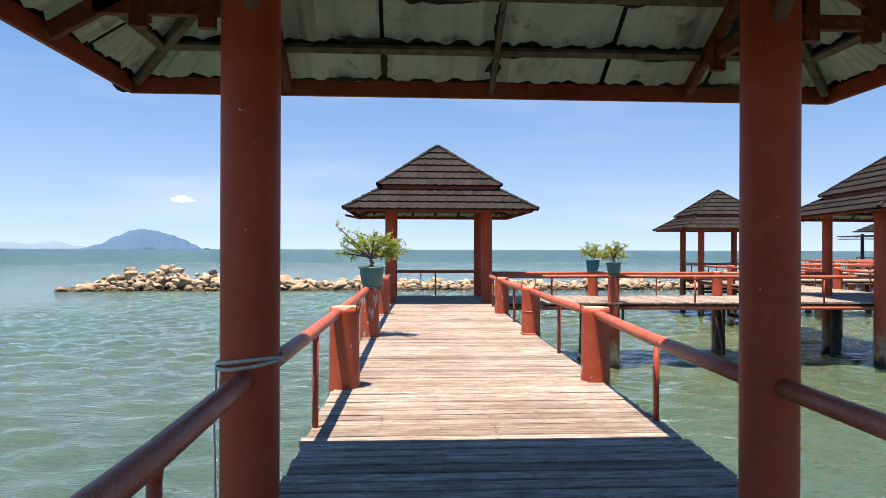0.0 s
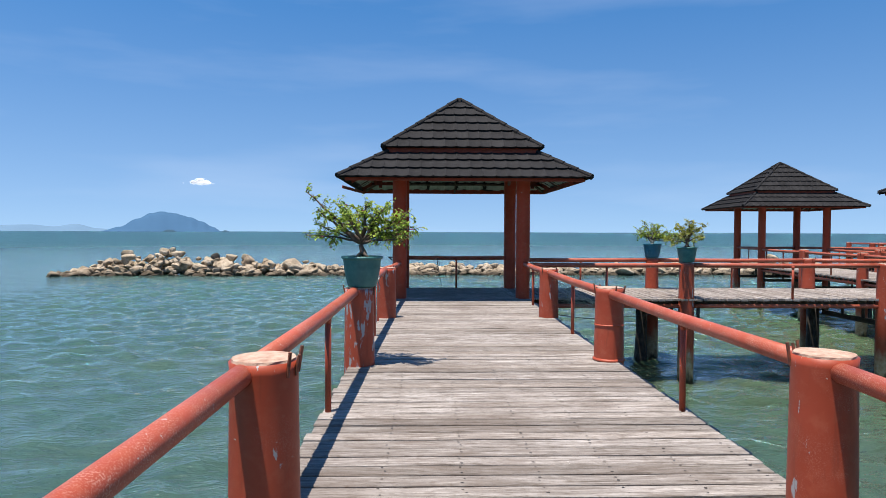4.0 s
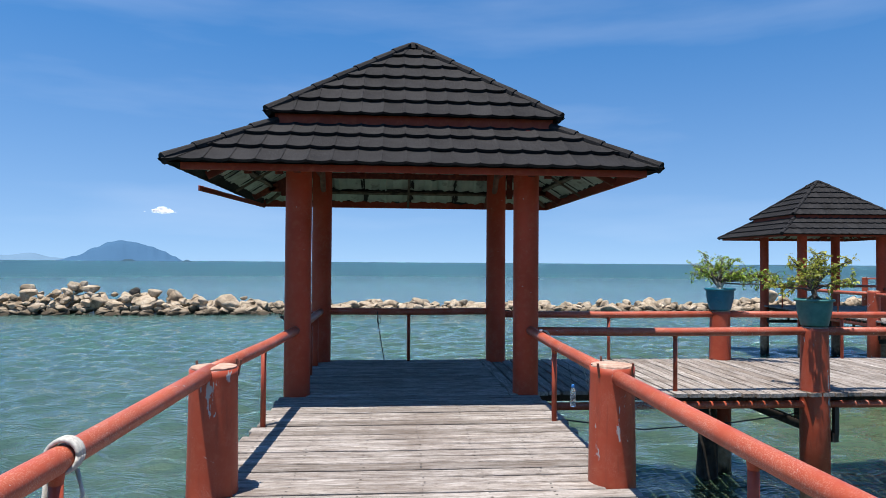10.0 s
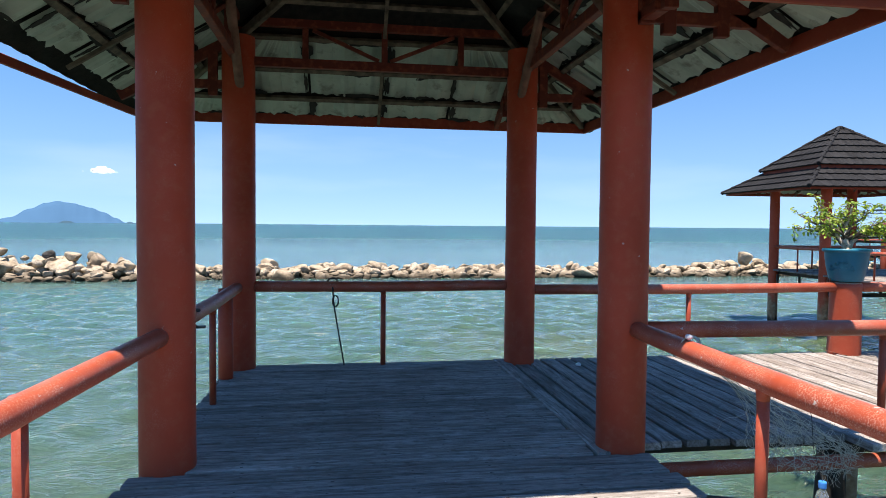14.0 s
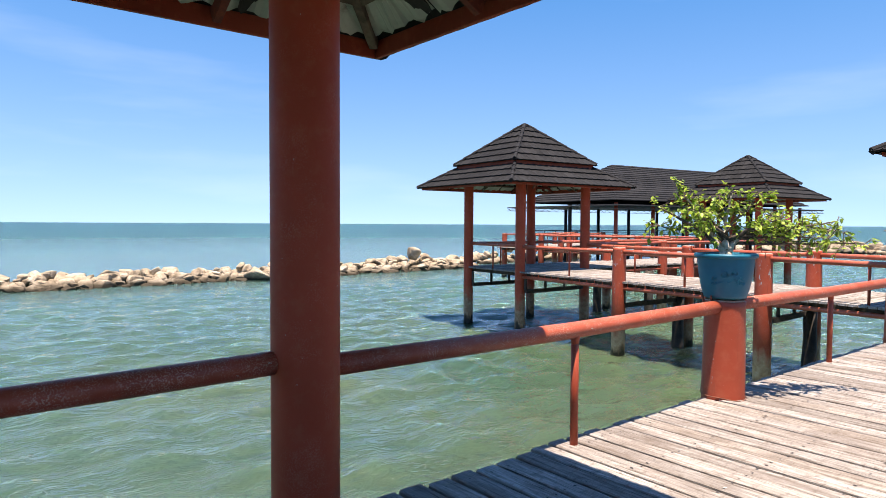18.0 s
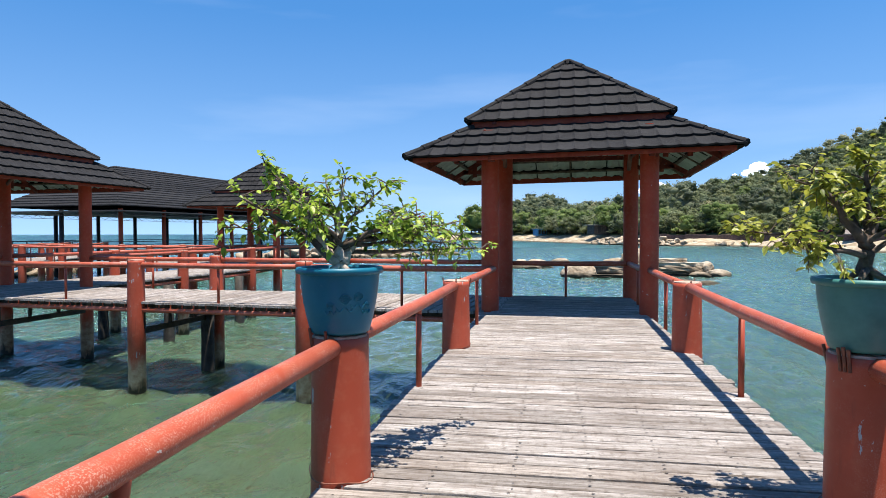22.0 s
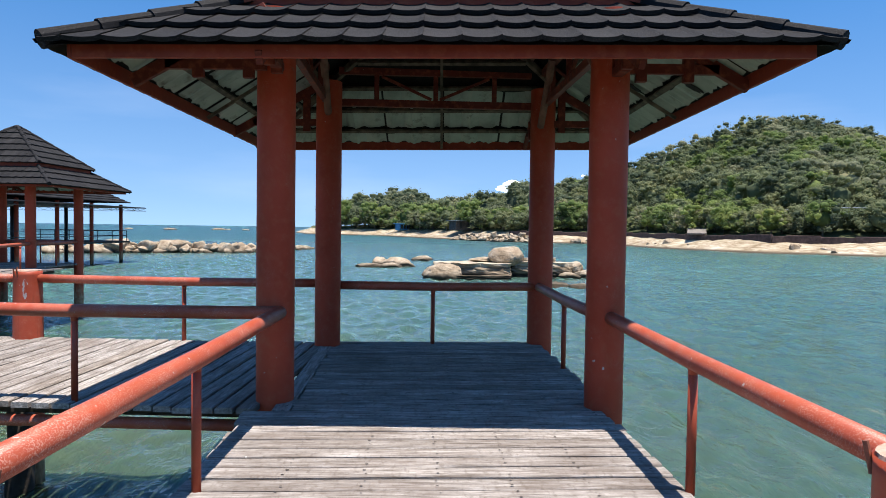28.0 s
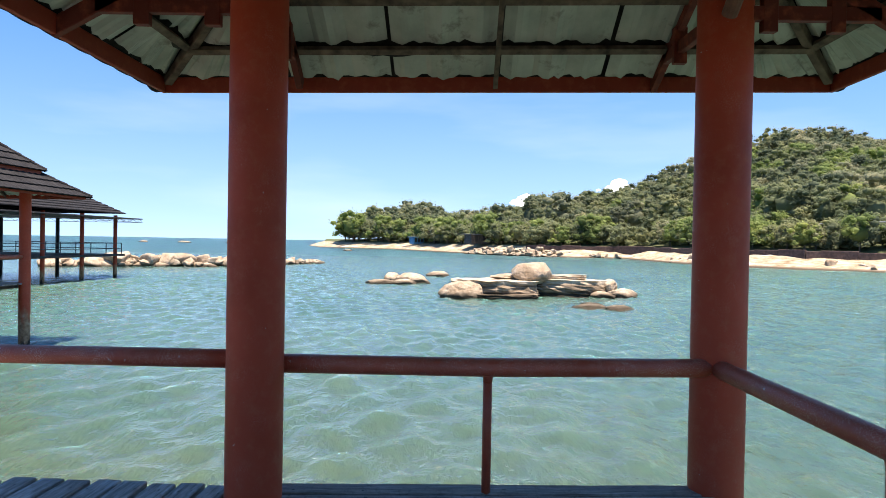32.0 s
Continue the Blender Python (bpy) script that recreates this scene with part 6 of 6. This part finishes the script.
def bonsai_leaf(name, dark, light):
    m = Mat(name, rough=0.42, spec=0.45)
    c = m.ramp(m.geo.outputs["Random Per Island"], (0.0, dark), (0.5, tuple((a + b) / 2 for a, b in zip(dark, light))), (1.0, light))
    m.color(c)
    tr = m.t.nodes.new("ShaderNodeBsdfTranslucent")
    m.t.links.new(c, tr.inputs["Color"])
    mx = m.t.nodes.new("ShaderNodeMixShader")
    mx.inputs[0].default_value = 0.42
    m.t.links.new(m.b.outputs[0], mx.inputs[1])
    m.t.links.new(tr.outputs[0], mx.inputs[2])
    m.t.links.new(mx.outputs[0], m.t.nodes["Material Output"].inputs["Surface"])
    return m.m


LEAF = bonsai_leaf("bright_green_leaf", (0.09, 0.2, 0.016), (0.45, 0.57, 0.085))
LEAF_Y = bonsai_leaf("yellow_green_leaf", (0.11, 0.15, 0.02), (0.46, 0.47, 0.075))
BLOOM = plain("magenta_bract", (0.328, 0.0164, 0.0984), (0.5084, 0.041, 0.1804), 20, 0.6)


def pot(parent, mat, roses, seed, wide):
    bm = bmesh.new()
    lathe(bm, [(0.15, 0.0), (0.162, 0.008), (0.168, 0.03), (0.184, 0.09), (0.2, 0.17), (0.211, 0.25), (0.216, 0.315), (0.218, 0.325), (0.206, 0.326), (0.198, 0.28), (0.19, 0.25)], 40)
    body = part("pot", bm, mat, parent, smooth=True)
    body.scale = (wide, wide, 1.0 if wide == 1.0 else 1.08)
    bm = bmesh.new()
    lathe(bm, [(0.214, 0.315), (0.233, 0.318), (0.24, 0.337), (0.231, 0.352), (0.214, 0.352), (0.206, 0.335)], 44)
    # scalloped rim
    for v in bm.verts:
        a = math.atan2(v.co.y, v.co.x)
        k = 1 + 0.012 * math.cos(22 * a)
        v.co.x *= k
        v.co.y *= k
    part("rim", bm, mat, body, "rolled scalloped rim", smooth=True)
    bm = bmesh.new()
    lathe(bm, [(0.19, 0.27), (0.198, 0.31), (0.12, 0.33)], 24)
    part("soil", bm, SOIL, parent)
    if roses:
        for a0, zc, s in ((3.6, 0.19, 0.95), (3.95, 0.2, 0.8), (3.2, 0.16, 0.6), (4.25, 0.16, 0.6), (5.6, 0.19, 0.95), (5.95, 0.2, 0.8), (1.2, 0.19, 0.95), (1.55, 0.2, 0.8)):
            bm = bmesh.new()
            pts = []
            for i in range(26):
                u = i / 25
                rr = 0.034 * s * (1 - u * 0.85)
                th = u * 15
                a = a0 + rr * math.cos(th) / 0.2
                z = zc + rr * math.sin(th)
                R = 0.172 + 0.165 * z + 0.002
                pts.append((R * math.cos(a), R * math.sin(a), z))
            path_tube(bm, pts, 0.004, 6)
            for q in (-1, 1):
                pts = []
                for i in range(9):
                    u = i / 8
                    a = a0 + q * (0.05 + 0.2 * u) * s
                    z = zc - 0.045 * s - 0.02 * math.sin(u * 3.1)
                    R = 0.172 + 0.165 * z + 0.002
                    pts.append((R * math.cos(a), R * math.sin(a), z))
                path_tube(bm, pts, 0.004, 5)
            part("rose_relief", bm, mat, body, "raised rose relief", smooth=True)
    return body


def leaf_patch(verts, faces, p, d, size, rng):
    """One pointed leaf, folded along its rib."""
    d = d.normalized()
    side = d.cross(Vector((0, 0, 1)))
    if side.length < 0.1:
        side = Vector((1, 0, 0))
    side = side.normalized()
    side = (side + Vector((0, 0, rng.uniform(-0.7, 0.7)))).normalized()
    up = side.cross(d).normalized()
    w = size * 0.34
    k = len(verts)
    droop = Vector((0, 0, -0.25 * size))
    rib = [p + d * size * u - up * size * 0.03 + droop * u * u for u in (0.0, 0.4, 0.75, 1.0)]
    edge = [[p + d * size * u + side * w * b * f + up * size * 0.03 + droop * u * u for u, b in ((0.14, 0.75), (0.42, 1.0), (0.74, 0.62))] for f in (1, -1)]
    verts += [tuple(v) for v in rib + edge[0] + edge[1]]
    for o, turn in ((4, 1), (7, -1)):
        for q in ((0, 1, o), (o, 1, o + 1), (o + 1, 1, 2), (o + 1, 2, o + 2), (o + 2, 2, 3)):
            faces.append(tuple(k + i for i in q[::turn]))


def bougainvillea(m, pot_kind, seed, label, limbs, leaf, bark, leaves=1500, roses=False, blooms=8, wide=1.0):
    """limbs: (start height, tip x, tip y, tip z) of the main limbs."""
    rng = random.Random(seed)
    g = empty("potted_bougainvillea", m, label, "potted plant", "potted plants on the piles")
    pot(g, pot_kind, roses, seed, wide)
    bm = bmesh.new()
    path_tube(bm, [(0, 0, 0.30), (0.02, 0.01, 0.38), (-0.015, 0.0, 0.47), (0.01, 0.015, 0.55)], [0.045, 0.036, 0.03, 0.022], 10)
    for k in range(4):
        a = k * 1.6 + seed
        path_tube(bm, [(0, 0, 0.4), (0.05 * math.cos(a), 0.05 * math.sin(a), 0.365), (0.1 * math.cos(a), 0.1 * math.sin(a), 0.34)], [0.022, 0.018, 0.008], 6)
    part("trunk", bm, bark, g, smooth=True)
    twigs = []
    for nth, (zs, tx, ty, tz) in enumerate(limbs):
        s = Vector((rng.uniform(-0.02, 0.02), rng.uniform(-0.02, 0.02), zs))
        e = Vector((tx, ty, tz))
        mid = s.lerp(e, 0.45) + Vector((rng.uniform(-0.06, 0.06), rng.uniform(-0.06, 0.06), rng.uniform(0.0, 0.1)))
        pts = []
        for i in range(9):
            u = i / 8
            p = s * (1 - u) ** 2 + mid * 2 * u * (1 - u) + e * u * u
            pts.append(p + Vector((rng.uniform(-0.012, 0.012), rng.uniform(-0.012, 0.012), rng.uniform(-0.012, 0.012))))
        bm = bmesh.new()
        path_tube(bm, pts, [(0.026 if nth < 4 else 0.013) * (1 - 0.85 * i / 8) + 0.002 for i in range(9)], 7)
        part("limb", bm, bark if nth < 3 else TRUNK2, g, smooth=True)
        for i in range(3, 9):
            for _ in range(4 if i > 3 else 2):
                d = Vector((rng.gauss(0, 1), rng.gauss(0, 1), rng.gauss(0.15, 0.6))).normalized()
                twigs.append((pts[i], d, rng.uniform(0.06, 0.17)))
    bm = bmesh.new()
    for p, d, l in twigs:
        path_tube(bm, [p, p + d * l * 0.5 + Vector((0, 0, 0.015)), p + d * l - Vector((0, 0, 0.02))], [0.004, 0.003, 0.0015], 4)
    o = part("twig_tangle", bm, TRUNK2, g)
    o["kind"] = "stuff"
    verts, faces = [], []
    for i in range(leaves):
        p, d, l = twigs[rng.randrange(len(twigs))]
        u = rng.uniform(0.25, 1.05)
        q = p + d * l * u + Vector((rng.gauss(0, 0.012), rng.gauss(0, 0.012), rng.gauss(0, 0.012)))
        ld = (d * 0.5 + Vector((rng.gauss(0, 0.8), rng.gauss(0, 0.8), rng.gauss(-0.15, 0.5))))
        leaf_patch(verts, faces, q, ld, rng.uniform(0.022, 0.048) * (1.0 if leaves > 3000 else 1.15), rng)
    o = put("leaves", link_mesh("leaves", verts, faces, leaf), g)
    o["kind"] = "stuff"
    for i in range(blooms):
        p, d, l = twigs[rng.randrange(len(twigs) // 2, len(twigs))]
        q = p + d * l
        verts, faces = [tuple(q)], []
        for k in range(6):
            a = k * 1.047
            for da, rr in ((-0.4, 0.014), (0.0, 0.022), (0.4, 0.014)):
                verts.append((q.x + rr * math.cos(a + da), q.y + rr * math.sin(a + da), q.z + rr * rng.uniform(0.2, 0.9)))
            j = 1 + 3 * k
            faces += [(0, j, j + 1), (0, j + 1, j + 2)]
        put("bloom", link_mesh("bloom", verts, faces, BLOOM), g, None, "small magenta bloom")
    return g


TOP, TOP2 = 0.90, 0.845
bougainvillea(pose(-0.72, 12.71, TOP), POT2, 4, "bougainvillea bonsai in a faded green pot on a pile",
              [(0.5, -0.64, 0.05, 1.1), (0.5, -0.5, -0.1, 0.88), (0.52, -0.3, 0.2, 0.95), (0.52, 0.05, 0.0, 0.98), (0.52, 0.28, -0.15, 0.94), (0.52, 0.44, 0.1, 0.78), (0.52, 0.2, 0.4, 0.88), (0.5, -0.15, -0.35, 0.9),
               (0.5, -0.55, 0.2, 0.72), (0.5, 0.47, -0.15, 0.7), (0.5, 0.52, 0.0, 0.84), (0.5, -0.1, 0.42, 0.92), (0.5, -0.2, 0.1, 0.82), (0.5, 0.15, 0.1, 0.84), (0.5, -0.62, 0.0, 0.58), (0.5, 0.3, 0.3, 0.8), (0.5, 0.6, 0.05, 0.66), (0.5, 0.56, -0.2, 0.56), (0.5, 0.4, 0.2, 0.6)],
              LEAF, TRUNK2, 3500, False, 22)
bougainvillea(pose(6.28, 22.85, TOP2), POT, 9, "bougainvillea bonsai in a teal pot with rose relief on a pile",
              [(0.42, 0.05, -0.02, 0.9), (0.4, -0.15, 0.28, 0.86), (0.4, 0.3, -0.32, 0.72), (0.38, -0.25, 0.5, 0.78), (0.4, -0.1, 0.42, 0.98), (0.5, 0.1, 0.12, 0.88), (0.55, 0.15, -0.25, 0.86), (0.5, 0.4, -0.4, 0.62), (0.46, 0.95, -0.72, 0.46), (0.5, 0.7, -0.5, 0.6),
               (0.5, 0.55, -0.6, 0.52), (0.5, 0.0, -0.45, 0.68), (0.5, -0.2, 0.62, 0.62), (0.5, 0.2, 0.45, 0.76), (0.5, -0.35, 0.1, 0.75), (0.5, 0.3, -0.5, 0.58), (0.5, 0.85, -0.6, 0.56), (0.5, 0.65, -0.62, 0.66)],
              LEAF, TRUNK, 2300, True, 6, 1.06)
bougainvillea(pose(6.12, 20.11, TOP2), POT2, 15, "sparse yellowing bougainvillea bonsai in a faded green pot on a pile",
              [(0.5, 0.2, 0.25, 0.85), (0.5, -0.12, 0.3, 0.88), (0.52, 0.05, 0.0, 0.95), (0.5, 0.3, -0.3, 0.85), (0.5, -0.25, -0.35, 0.8), (0.46, 0.1, -0.55, 0.6), (0.46, -0.3, 0.5, 0.52), (0.46, 0.1, 0.55, 0.6)],
              LEAF_Y, TRUNK2, 1800, False, 4)


# ---- small things on the jetty ----
CORD = plain("black_cord", (0.0082, 0.0082, 0.00984), (0.0287, 0.0287, 0.0287), 40, 0.6)
NET = plain("dry_nylon_net", (0.34, 0.3, 0.23), (0.62, 0.56, 0.45), 50, 0.7)
WHITE = plain("white_plastic", (0.492, 0.492, 0.492), (0.656, 0.656, 0.656), 20, 0.5)


def single(name, bm, material, label, category, smooth=True):
    return tagged(part(name, bm, material, None, "", smooth), label, category)


# rope tied round the first gazebo's pillar
px, py = at(A_M, -1.475, PD)
bm = bmesh.new()
for k, z in enumerate((0.945, 0.965)):
    pts = [(px + 0.172 * math.cos(a), py + 0.172 * math.sin(a), z + 0.02 * math.sin(a * 1.3 + k)) for a in [i * 0.25 for i in range(26)]]
    path_tube(bm, pts, 0.011, 6)
path_tube(bm, [(px - 0.16, py - 0.08, 0.94), (px - 0.175, py - 0.06, 0.6), (px - 0.17, py - 0.05, 0.2), (px - 0.18, py - 0.05, -0.4)], 0.006, 5)
single("rope", bm, ROPE, "grey rope wound round the gazebo pillar with a hanging end", "rope")
# white rope tied to the rail and hanging down its post
bm = bmesh.new()
rx, ry = -0.735, 14.78
for k in range(3):
    path_tube(bm, [(rx + 0.064 * math.cos(a), ry + 0.02 * k - 0.02 + 0.01 * math.sin(a), 0.855 + 0.064 * math.sin(a)) for a in [i * 0.35 for i in range(19)]], 0.011, 6)
path_tube(bm, [(rx - 0.06, ry, 0.855), (rx - 0.075, ry - 0.01, 0.6), (rx - 0.065, ry + 0.01, 0.35), (rx - 0.08, ry, 0.1), (rx - 0.07, ry, 0.012)], 0.012, 6)
path_tube(bm, [(rx + 0.05, ry, 0.8), (rx + 0.075, ry, 0.7), (rx + 0.06, ry - 0.01, 0.64)], 0.009, 6)
single("rope", bm, ROPE, "frayed pale rope tied to the railing, hanging down its post", "rope")
# black cord with a snap hook on the second gazebo's far rail
bm = bmesh.new()
cx, cy = at(B_M, -0.52, PD)
path_tube(bm, [(cx + 0.062 * math.sin(a), cy, 0.84 + 0.066 * math.cos(a)) for a in [i * 0.4 for i in range(17)]], 0.009, 6)
path_tube(bm, [(cx, cy - 0.065, 0.82), (cx + 0.02, cy - 0.08, 0.6), (cx + 0.07, cy - 0.07, 0.3), (cx + 0.12, cy - 0.08, 0.02)], 0.008, 6)
path_tube(bm, [(cx + 0.03 + 0.03 * math.sin(a), cy - 0.09, 0.68 + 0.055 * math.cos(a)) for a in [i * 0.4 for i in range(17)]], 0.008, 6)
single("cord", bm, CORD, "black cord with a snap hook hanging from the rail", "cord")


# bent iron hook outside the second gazebo's rail
bm = bmesh.new()
hx, hy = at(B_M, -PW, -PD)
path_tube(bm, [(hx - 0.27, hy + 0.35, 0.93), (hx - 0.22, hy + 0.4, 0.93), (hx - 0.1, hy + 0.5, 0.88), (hx + 0.06, hy + 0.6, 0.86)], 0.014, 6)
path_tube(bm, [(hx - 0.27, hy + 0.35, 0.93), (hx - 0.2, hy + 0.42, 0.86), (hx - 0.1, hy + 0.5, 0.86)], 0.012, 6)
path_tube(bm, [(hx - 0.02, hy + 0.58, 0.8), (hx + 0.01, hy + 0.75, 0.72), (hx + 0.03, hy + 0.9, 0.7)], 0.012, 6)
single("iron_hook", bm, BLACKSTEEL, "dark bent iron hook fixed outside the gazebo's rail", "hook")


# tangled net on the lower pipe and the bottle caught in it
def tangle():
    rng = random.Random(12)
    knot = Vector((2.33, 19.36, 0.80))
    upper = [knot, Vector((2.92, 19.68, 0.45)), Vector((3.38, 19.9, 0.26)), Vector((3.72, 19.99, 0.06)), Vector((3.97, 20.03, -0.09))]
    lower = [knot, Vector((2.82, 19.7, 0.36)), Vector((3.08, 19.9, 0.06)), Vector((3.42, 19.99, -0.14)), Vector((3.95, 20.03, -0.24))]

    def spot(u, v):
        k = min(3, int(u * 4))
        return upper[k].lerp(upper[k + 1], u * 4 - k).lerp(lower[k].lerp(lower[k + 1], u * 4 - k), v)

    bm = bmesh.new()
    # twisted strands from the rail down to the lower pipe
    for k in range(16):
        v = rng.random() ** 2
        path_tube(bm, [spot(i / 14, v * min(1, i / 6)) + Vector((rng.gauss(0, 0.008), rng.gauss(0, 0.008), rng.gauss(0, 0.012))) for i in range(15)], 0.0018, 3)
    # loops hanging in the middle and bunched on the pipe
    for k in range(200):
        u = rng.uniform(0.2, 1.0) ** 0.75
        p = spot(u, rng.random())
        d = Vector((rng.gauss(0.3, 0.8), rng.gauss(0, 0.25), rng.gauss(-0.35, 0.6))).normalized()
        pts = [p]
        for i in range(6):
            d = (d + Vector((rng.gauss(0, 0.5), rng.gauss(0, 0.15), rng.gauss(-0.05, 0.5)))).normalized()
            pts.append(pts[-1] + d * rng.uniform(0.015, 0.04))
        path_tube(bm, pts, 0.0016, 3)
    for k in range(5):
        path_tube(bm, [(2.315 + 0.03 * k * 0.3 + 0.062 * math.cos(a), 19.36 + 0.012 * k, RZ + 0.062 * math.sin(a)) for a in [i * 0.4 for i in range(17)]], 0.003, 4)
    o = part("fishing_net", bm, NET, None)
    return tagged(o, "dry tangled fishing net tied to the rail and snagged on the lower pipe", "net", kind="stuff")


tangle()
bottle = empty("plastic_bottle", pose(2.425, 18.5, 0.385), "clear plastic water bottle with a blue cap hanging from the railing", "bottle")
bm = bmesh.new()
lathe(bm, [(0.024, -0.2), (0.028, -0.192), (0.028, -0.125), (0.026, -0.117), (0.028, -0.11), (0.028, -0.055), (0.022, -0.025), (0.012, -0.008), (0.012, 0.0)], 16)
gm = Mat("clear_plastic", rough=0.08)
gm.b.inputs["Transmission Weight"].default_value = 0.9
gm.b.inputs["IOR"].default_value = 1.3
gm.color((0.85, 0.93, 0.95))
part("body", bm, gm.m, bottle, smooth=True)
bm = bmesh.new()
lathe(bm, [(0.015, -0.004), (0.016, 0.0), (0.016, 0.02), (0.014, 0.024)], 14)
part("cap", bm, plain("blue_cap", (0.0164, 0.164, 0.492), (0.041, 0.246, 0.615), 20, 0.4), bottle)
bm = bmesh.new()
path_tube(bm, [(0, 0, 0.02), (-0.03, 0.02, 0.15), (-0.06, 0.0, 0.3), (-0.1, 0.0, 0.4)], 0.0015, 4)
part("string", bm, CORD, bottle)
# thin black cable slung under the second walkway
bm = bmesh.new()
path_tube(bm, [(2.1, 20.1, -0.25), (2.8, 20.08, -0.34), (3.8, 20.1, -0.48), (5.0, 20.15, -0.42), (6.1, 20.2, -0.3)], 0.009, 6)
single("cable", bm, CORD, "thin black cable slung below the walkway", "cable")
for k, (x, y) in enumerate(((6.28, 22.85), (6.12, 20.11), (10.64, 22.80))):
    bm = bmesh.new()
    rng = random.Random(k)
    path_tube(bm, [(x + (0.195 + 0.03 * math.sin(3 * a)) * math.cos(a), y + (0.195 + 0.02 * math.sin(2 * a + k)) * math.sin(a), 0.02 + 0.02 * math.sin(a + k)) for a in [i * 0.3 for i in range(22)]], 0.004, 5)
    single("wire", bm, IRON, "rusty wire looped round the pile's foot", "wire")
# little caps and shells on rails and boards
for k, (x, y, z, s) in enumerate(((2.29, 19.33, RZ + 0.07, 0.021), (-0.58, 22.78, 0.015, 0.035), (3.2, 22.2, 0.008, 0.04), (2.9, 22.55, 0.008, 0.03))):
    bm = bmesh.new()
    bmesh.ops.create_icosphere(bm, subdivisions=2, radius=s, matrix=Matrix.Translation((x, y, z)) @ Matrix.Diagonal((1, 1, 0.75, 1)))
    single("shell", bm, WHITE, "small white shell lying on the jetty", "shell")
